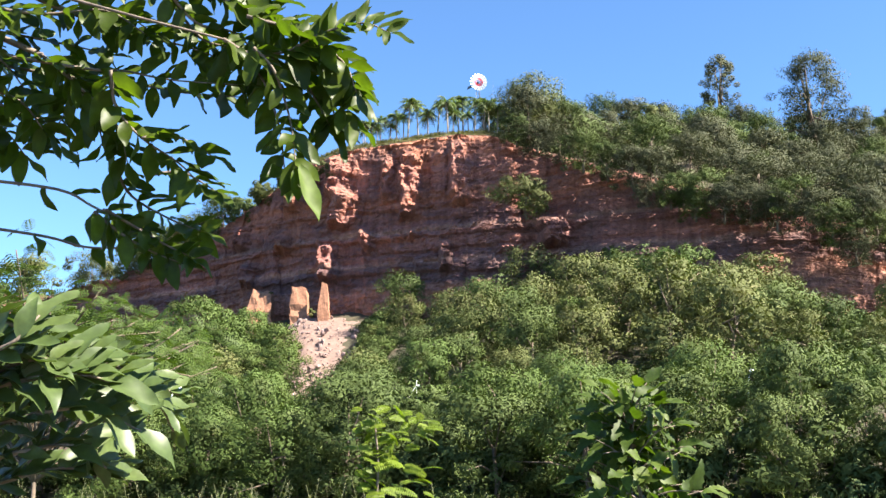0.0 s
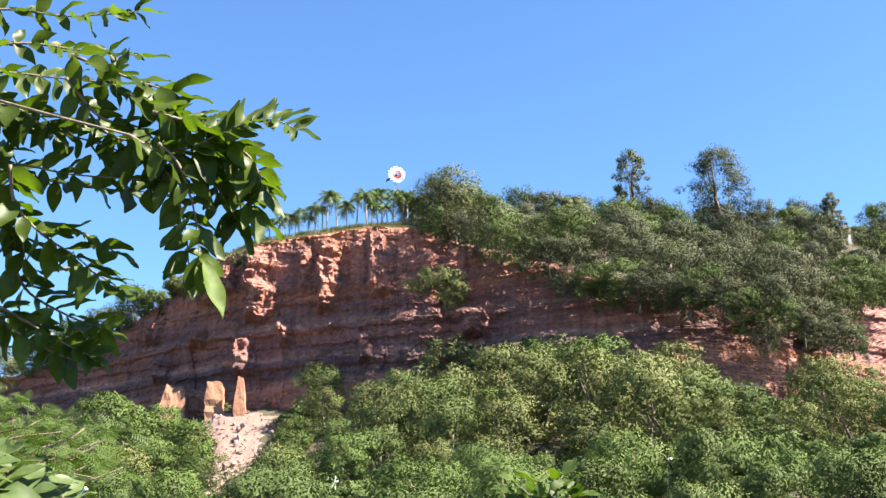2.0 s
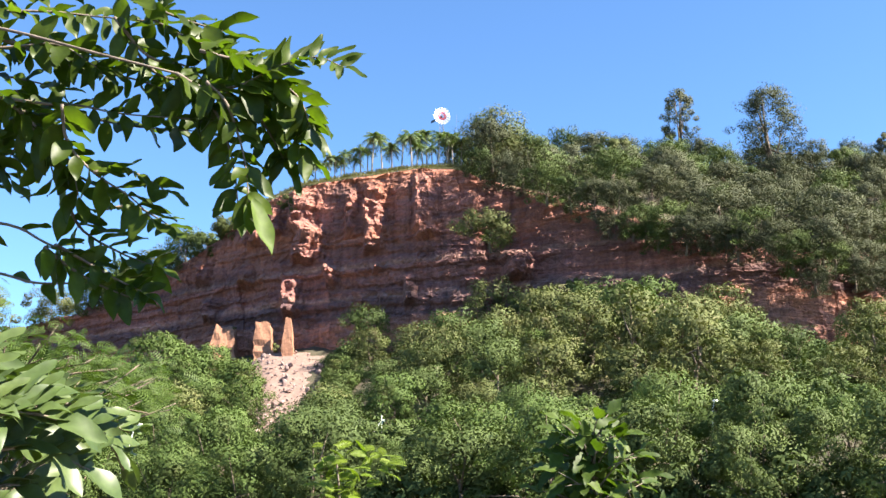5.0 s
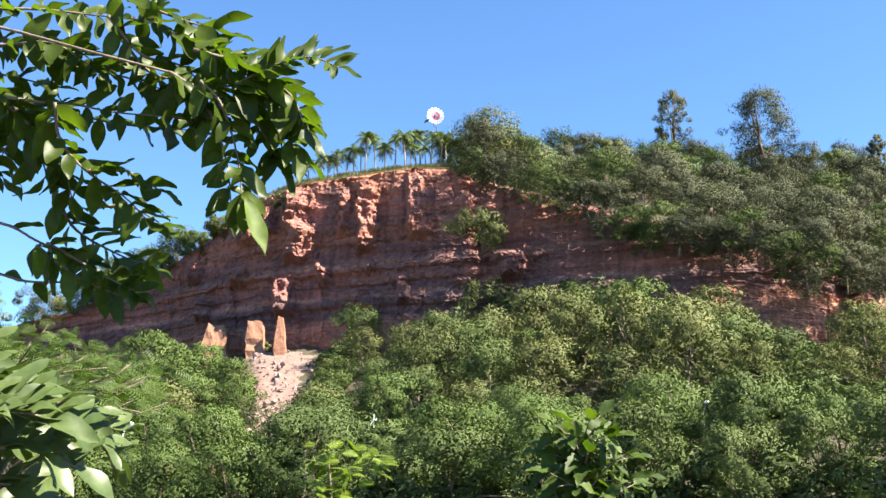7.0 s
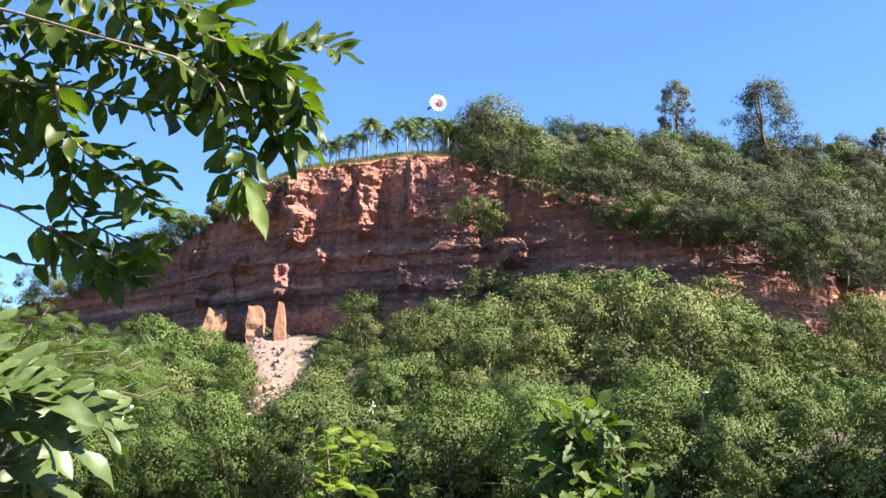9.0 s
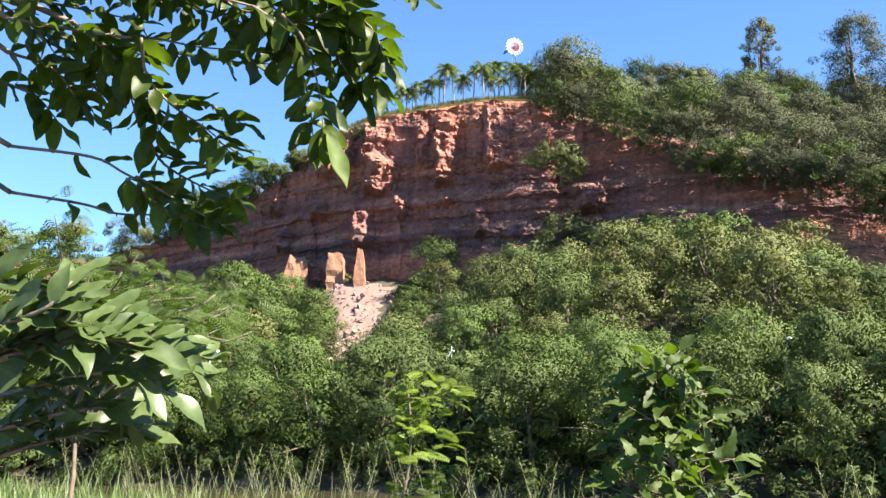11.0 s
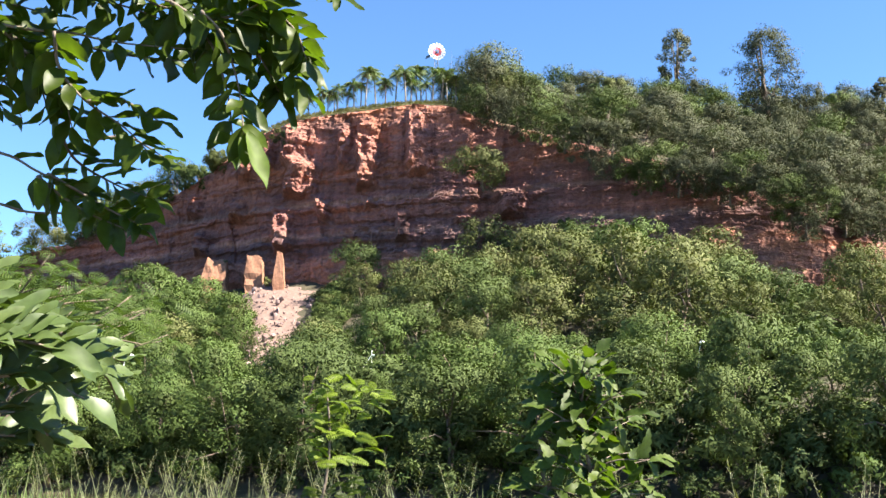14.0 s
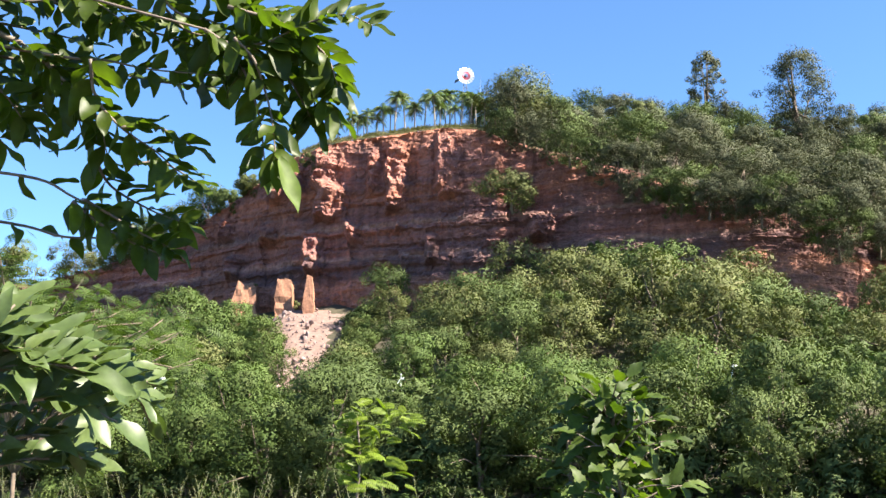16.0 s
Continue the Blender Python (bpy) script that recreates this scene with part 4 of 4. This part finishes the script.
def branch(starts, label):
    """A limb of the near tree that forks to the given places; twigs and leaves hang on it."""
    pieces = []
    for k, p in enumerate(starts):
        s = Vector((-1.55, 1.75, max(0.9, min(3.2, p.z + 0.15))))
        m = (s + p) / 2 + Vector((0.02 * math.sin(k * 3), 0.05 * math.cos(k * 2), 0.11 + 0.04 * math.sin(k)))
        thick = 0.014 if p.x < -0.6 else 0.0052
        pieces.append(tube(smooth_path([s, m, p], 4), [thick * (1 - 0.075 * i) for i in range(9)], 6))
    return part("branch", mesh_of("branch", *joined(pieces), M_TWIG, True), M_TWIG, near_tree, label)


def near_trunk():
    root = new("near_tree")
    p = smooth_path([(-1.5, 1.8, -0.2), (-1.55, 1.78, 0.9), (-1.52, 1.75, 2.0), (-1.58, 1.75, 3.3)], 5)
    part("trunk", mesh_of("trunk", *tube(p, [0.085 - 0.0035 * i for i in range(len(p))], 10), M_BARK, True), M_BARK, root)
    return tagged(root, "young tree with glossy oval leaflets on spreading branches", "tree")


near_tree = near_trunk()


def overhang(rows, seed, doubled, bare, label):
    r = random.Random(seed)
    root = branch([at(*row[-1][0], row[0]) for row in list(rows) + list(bare) if row[-1][0][0] < -0.42] or [at(*rows[0][3][0], rows[0][0])], label)
    leaves = [blade(0.068, 0.032, 0.36, c, M_LEAF, 0, 8, k) for k, c in enumerate((0.05, 0.15, 0.25, 0.0, 0.3))]
    narrow = [blade(0.066, 0.022, 0.4, c, M_LEAF, 0, 8, k) for k, c in enumerate((0.0, 0.06, 0.12))]
    for row, (depth, spacing, size, pts) in enumerate(rows):
        comb = spacing < 0.031
        for again in range(2 if row in doubled else 1):
            shift = Vector((0, 0, 0)) if not again else Vector((r.uniform(-0.05, 0.0), r.uniform(0.08, 0.2), r.uniform(-0.02, 0.05)))
            twig = smooth_path([at(u, w, depth + 0.05 * math.sin(7 * i + again)) + shift for i, (u, w) in enumerate(pts)], 5)
            n = len(twig)
            part("twig", mesh_of("twig", *tube(twig, [0.0035 - 0.0025 * i / n for i in range(n)], 6), M_TWIG, True), M_TWIG, root)
            spray(root, twig, narrow if comb else leaves, r, spacing * (0.7 if not comb else 0.62), size * r.uniform(0.85, 1.1), 0.9, 0.05 if not comb else -0.25, 0.02, face=(0.25, -0.35, 0.9) if not comb else (0.5, -0.7, 0.3), flutter=0.7 if not comb else 0.25)
    for depth, pts in bare:
        twig = smooth_path([at(u, w, depth) for u, w in pts], 5)
        n = len(twig)
        part("twig", mesh_of("twig", *tube(twig, [0.0034 - 0.0015 * i / n for i in range(n)], 6), M_TWIG, True), M_TWIG, root)
        spray(root, twig, leaves, r, 0.06, 0.9, 0.8, 0.3, 0.4, False)
    return root


def bright_leaf(root):
    o = part("leaf", blade(0.108, 0.034, 0.5, 0.16, M_FERN, 0, 10, 2), None, root, "long sunlit yellow-green leaf")
    o.matrix_basis = aimed(at(-0.163, 0.303, 1.6), (0.045, -0.03, -0.095), (0.5, -0.8, 0.4), 1)


def low_branch():
    r = random.Random(9)
    root = branch([at(*row[3][0], row[0]) for row in LOW_TWIGS if row[3][0][0] < -0.42], "low branch with large waxy pale green leaves")
    leaves = [blade(0.094, 0.042, 0.4, c, M_LEAF_PALE, 0, 7, k) for k, c in enumerate((0.1, 0.2, 0.3, 0.4))]
    for depth, spacing, size, pts in LOW_TWIGS:
        twig = smooth_path([at(u, w, depth + 0.04 * math.sin(5 * i)) for i, (u, w) in enumerate(pts)], 5)
        n = len(twig)
        part("twig", mesh_of("twig", *tube(twig, [0.005 - 0.0035 * i / n for i in range(n)], 6), M_TWIG, True), M_TWIG, root)
        spray(root, twig, leaves, r, spacing * 0.52, size * 0.82, 0.36, -0.35, 0.0, True, (0.15, -0.6, 1), 0.35, False)


def feather_tree():
    """A small tree with fine twice-feathered leaves."""
    r = random.Random(14)
    root = new("feathery_tree")
    base = Vector((-2.25, 5.2, 0))
    fronds, far, made = [], [], 0
    for k in range(3):
        ln = 0.34
        pieces = [tube([(0, 0, 0), (0, ln * 0.5, -0.06 * ln), (0, ln, -0.25 * ln)], [0.003, 0.002, 0.001], 3)]
        for i in range(1, 8):
            y = ln * i / 7.4
            z = -0.25 * y * y / ln
            for side in (-1, 1):
                pl = 0.13 * math.sin(math.pi * (0.2 + 0.7 * i / 8))
                rows = 3
                vs, fs = [], []
                for q in range(rows + 1):
                    t = q / rows
                    c = Vector((side * pl * t, y + pl * t * 0.45, z - 0.25 * pl * t * t))
                    w = 0.017 * (1 - 0.5 * t) if q % 2 else 0.003
                    vs += [c + Vector((-side * w * 0.4, w, 0)), c + Vector((side * w * 0.4, -w, 0))]
                for q in range(rows):
                    fs.append((2 * q, 2 * q + 1, 2 * q + 3, 2 * q + 2))
                pieces.append((vs, fs))
        v, f = joined(pieces)
        fronds.append(mesh_of("frond", v, f, M_FERN))
    trunk = smooth_path([base + Vector((0.05, 0, -0.2)), base + Vector((0.0, 0.1, 0.6)), base + Vector((0.05, 0.2, 1.3)), base + Vector((-0.1, 0.4, 2.0))], 4)
    part("trunk", mesh_of("trunk", *tube(trunk, [0.017 - 0.0006 * i for i in range(len(trunk))], 7), M_BARK, True), M_BARK, root)
    for k in range(84):
        a = r.uniform(0, 6.28)
        top = Vector((-2.3 + 0.95 * math.cos(a) * r.uniform(0.2, 1), 6.0 + 0.8 * math.sin(a), 1.85 + r.uniform(0.0, 0.9)))
        if top.x > -1.75:
            top.z = min(top.z, 2.35)
        s = trunk[r.randrange(9, len(trunk))]
        limb = smooth_path([s, (s + top) / 2 + Vector((0, 0, 0.1)), top], 4)
        part("limb", mesh_of("limb", *tube(limb, [0.010 - 0.0008 * i for i in range(len(limb))], 5), M_BARK, True), M_BARK, root)
        for q in range(34):
            p = limb[-1 - q % 5] + Vector((r.uniform(-0.16, 0.16), r.uniform(-0.16, 0.16), r.uniform(-0.12, 0.12)))
            w = Vector((r.uniform(-1, 1), r.uniform(-1, 0.6), r.uniform(-0.3, 0.5)))
            m, me = aimed(p, w, (0.1, -0.5, 1), r.uniform(0.2, 0.37), r.uniform(-0.9, 0.9)), r.choice(fronds)
            if p.y < 5.75 and made < 300:
                o = part("frond", me, None, root)
                o.matrix_basis = m
                made += 1
            else:
                far.append(([m @ v.co for v in me.vertices], [tuple(q.vertices) for q in me.polygons]))
    tagged(part("fronds", mesh_of("fronds", *joined(far), M_FERN), None, root), kind="stuff")
    tagged(root, "small tree with feathery yellow-green leaves beside the bank", "tree")


def broad_sapling():
    r = random.Random(6)
    root = new("broad_leaf_sapling")
    leaves = [blade(0.17, 0.09, 0.3, c, M_SAPLING, 0.14, 10, k) for k, c in enumerate((0.2, 0.4, 0.6, 0.1))]
    x0, y0 = 0.80, 4.2
    stem = smooth_path([(x0 + 0.03, y0, -0.2), (x0, y0, 0.5), (x0 + 0.03, y0, 1.2), (x0 - 0.02, y0, 1.6), (x0 - 0.04, y0, 1.80)], 6)
    n = len(stem)
    part("stem", mesh_of("stem", *tube(stem, [0.016 - 0.012 * i / n for i in range(n)], 7), M_TWIG, True), M_TWIG, root)
    for k in range(78):
        t = 0.51 + 0.49 * (k - 24) / 53 if k > 24 else 0.36 + 0.006 * k
        p = stem[min(n - 1, int(t * (n - 1)))]
        a = k * 2.4 + r.uniform(-0.3, 0.3) if k > 24 else r.uniform(-1.5, 1.5) + (math.pi if k % 4 == 0 else 0)
        reach = (0.30 if k < 25 else 0.27) * (1.1 - 0.75 * max(0, (t - 0.55) / 0.45))
        end = p + Vector((math.cos(a) * reach, math.sin(a) * reach * 0.8, r.uniform(0.02, 0.16)))
        limb = smooth_path([p, (p + end) / 2 + Vector((0, 0, 0.02)), end], 3)
        part("twig", mesh_of("twig", *tube(limb, [0.005 - 0.0005 * i for i in range(len(limb))], 5), M_TWIG, True), M_TWIG, root)
        spray(root, limb, leaves, r, 0.055, 0.6, 0.8, 0.25, 0.1, False, (0.3, -0.5, 1), 0.9)
    tagged(root, "sapling with large dark toothed leaves on the river bank", "sapling")


def small_sapling():
    r = random.Random(16)
    root = new("pinnate_sapling")
    vs = [(side * 0.002, 0.012 * i, 0.02 * math.sin(0.12 * i) - 0.00006 * i * i) for i in range(25) for side in (-1, 1)]
    fs = [(2 * i, 2 * i + 1, 2 * i + 3, 2 * i + 2) for i in range(24)]
    for i in range(1, 23, 2):
        for side in (0, 1):
            s = side * 2 - 1
            w = 0.075 * math.sin(math.pi * (0.25 + 0.65 * i / 23))
            _, y, z = vs[2 * i + side]
            o = len(vs)
            vs += [(s * w * 0.5, y + 0.022, z + 0.008), (s * w, y + 0.012, z - 0.006), (s * w * 0.5, y - 0.008, z + 0.008)]
            fs.append((2 * i + side, 2 * i + 2 + side, o, o + 1, o + 2))
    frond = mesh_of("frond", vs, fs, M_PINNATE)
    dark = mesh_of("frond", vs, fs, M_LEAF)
    y0 = 5.0
    stem = smooth_path([(-0.78, y0, 0.0), (-0.62, y0, 0.75), (-0.40, y0, 1.17), (-0.34, y0, 1.5), (-0.36, y0, 1.8)], 6)
    n = len(stem)
    part("stem", mesh_of("stem", *tube(stem, [0.013 - 0.009 * i / n for i in range(n)], 6), M_TWIG, True), M_TWIG, root)
    for k in range(130):
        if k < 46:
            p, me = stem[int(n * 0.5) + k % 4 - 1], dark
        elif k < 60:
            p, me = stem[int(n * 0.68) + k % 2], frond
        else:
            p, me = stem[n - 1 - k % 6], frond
        p = p + Vector((r.uniform(-0.12, 0.26), r.uniform(-0.1, 0.1), r.uniform(-0.05, 0.08)))
        a = r.uniform(-0.9, 4.0)
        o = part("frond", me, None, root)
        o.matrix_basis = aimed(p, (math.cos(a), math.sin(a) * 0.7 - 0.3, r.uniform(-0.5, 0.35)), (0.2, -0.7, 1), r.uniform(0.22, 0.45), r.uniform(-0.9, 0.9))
    tagged(root, "thin leaning sapling with small yellow-green feathered leaves", "sapling")


def grass():
    g = np.random.default_rng(2)
    vs, fs = [], []
    count = 0
    while count < 36000:
        y = g.uniform(2.6, 14.5)
        x = g.uniform(-0.6, 0.62) * y
        e = bank_edge(x)
        if y > e + 1.5 or g.random() > min(1, 0.35 + y / 9):
            continue
        z = land(x, y) - 0.05
        tall = g.random() < 0.45
        h = (g.uniform(0.8, 1.25) if tall else g.uniform(0.5, 0.95)) * (0.9 + 0.25 * noise.noise((x * 0.8, y * 0.8, 0)))
        if y > e:
            h *= 0.8
        w = g.uniform(0.006, 0.012) * (1 + 0.03 * y)
        a, lean = g.uniform(0, 6.283), (g.uniform(0.03, 0.3) if tall else g.uniform(0.1, 0.6)) * h
        dx, dy = math.cos(a), math.sin(a)
        b = g.uniform(-0.8, 0.8)
        sx, sy = math.cos(b) * w, math.sin(b) * w
        o = len(vs)
        for t in (0.0, 0.4, 0.75):
            k = 1 - 0.45 * t
            q = lean * t * t
            vs.append((x + dx * q - sx * k, y + dy * q - sy * k, z + h * t))
            vs.append((x + dx * q + sx * k, y + dy * q + sy * k, z + h * t))
        vs.append((x + dx * lean, y + dy * lean, z + h * (1 - 0.25 * lean / h)))
        fs += [(o, o + 1, o + 3, o + 2), (o + 2, o + 3, o + 5, o + 4), (o + 4, o + 5, o + 6)]
        count += 1
    me = mesh_of("grass", vs, fs, M_GRASS)
    tagged(new("grass", me), "tall rank green grass on the river bank", "grass", kind="stuff")
    # flowering stalks with open seed heads
    vs, fs = [], []
    for _ in range(230):
        x = g.uniform(-4.5, 3.2)
        y = bank_edge(x) * g.uniform(0.72, 1.04)
        z, h = land(x, y) - 0.1, g.uniform(1.0, 1.55)
        a = g.uniform(0, 6.28)
        top = Vector((x + 0.25 * math.cos(a), y + 0.2 * math.sin(a), z + h))
        v, f = tube([(x, y, z), (x + 0.06 * math.cos(a), y, z + h * 0.6), top], [0.003, 0.0022, 0.001], 3)
        o = len(vs)
        vs += v
        fs += [tuple(i + o for i in q) for q in f]
        if g.random() < 0.75:
            for k in range(30):
                t = k / 30
                p = top.lerp(Vector((x, y, z + h * 0.6)), t * 0.55)
                b = g.uniform(0, 6.28)
                q = p + Vector((math.cos(b), math.sin(b), g.uniform(0.1, 0.9))) * (0.03 + 0.09 * t)
                s = Vector((math.sin(b), -math.cos(b), 0)) * 0.0014
                o = len(vs)
                vs += [p - s, p + s, q]
                fs.append((o, o + 1, o + 2))
    tagged(new("seed_heads", mesh_of("seed_heads", vs, fs, M_STRAW)), "pale open seed heads of tall bank grass", "grass", kind="stuff")


def rim_grass():
    g = np.random.default_rng(17)
    vs, fs = [], []
    for _ in range(9000):
        x = g.uniform(-30, 12)
        y0, top = cliff_y(x), table(x, EDGE_X, EDGE_Z)
        f = g.random() ** 1.5
        if noise.noise((x * 0.5, f * 3.0, 2.0)) < g.uniform(-0.5, 0.25):
            continue
        y = y0 - 0.6 + 8.0 * f
        z = top + f * (land(x, y0 + 7.5) + 0.15 - top) - 0.15
        h, w, a = g.uniform(0.25, 0.75), g.uniform(0.04, 0.09), g.uniform(0, 6.28)
        sag = g.uniform(-0.5, 0.3) if f < 0.1 else 0
        o = len(vs)
        vs += [(x - w, y, z), (x + w, y, z), (x + 0.3 * math.cos(a), y + 0.3 * math.sin(a) + min(0, sag), z + h * (1 + sag))]
        fs.append((o, o + 1, o + 2))
    tagged(new("rim_grass", mesh_of("rim_grass", vs, fs, M_RIM)), "dry yellow-green grass along the cliff rim", "grass", kind="stuff")


def flowers():
    g = random.Random(12)
    for k in range(120):
        near = k < 46
        x = g.gauss(-2.4, 0.11) if near else g.gauss(-1.82, 0.14)
        y = g.uniform(6.2, 7.0)
        root = new("yellow_flower")
        root.location = (x, y, land(x, y))
        h = g.uniform(0.6, 0.86)
        part("stalk", mesh_of("stalk", *tube([(0, 0, -0.05), (0.02, 0, h * 0.6), (0, 0, h)], [0.004, 0.003, 0.002], 4), M_GRASS), M_GRASS, root)
        vs, fs = [], []
        for q in range(9):
            a, o = 2 * math.pi * q / 9, len(vs)
            d, s = Vector((math.cos(a), -0.5, 0.8 * math.sin(a))), Vector((-math.sin(a), 0, math.cos(a))) * 0.011
            vs += [Vector((0, 0, h)), Vector((0, 0, h)) + d * 0.014 + s * 0.8, Vector((0, 0, h)) + d * 0.025, Vector((0, 0, h)) + d * 0.014 - s * 0.8]
            fs.append((o, o + 1, o + 2, o + 3))
        part("bloom", mesh_of("bloom", vs, fs, M_YELLOW), M_YELLOW, root)
        tagged(root, "small orange-yellow wildflower in the tall grass", "flower", "wildflowers in the grass")


single_trees()
palms()
small_structures()
upper_woods()
forest()
overhang(OVERHANG_A[:3] + OVERHANG_B[1:] + OVERHANG_E[1:2] + OVERHANG_E[3:], 3, (0, 1, 2, 4, 5, 9), BARE_TWIGS, "shaded branch with dark glossy oval leaflets hanging overhead")
bright_leaf(overhang(OVERHANG_A[3:] + OVERHANG_B[:1] + OVERHANG_D, 5, (1, 2, 3, 5), [], "arching branch tip with glossy sunlit oval leaflets"))
overhang(OVERHANG_C, 7, (), [], "leafy upper branch with glossy oval leaflets overhead")
low_branch()
feather_tree()
broad_sapling()
small_sapling()
grass()
rim_grass()
flowers()
build_scree()
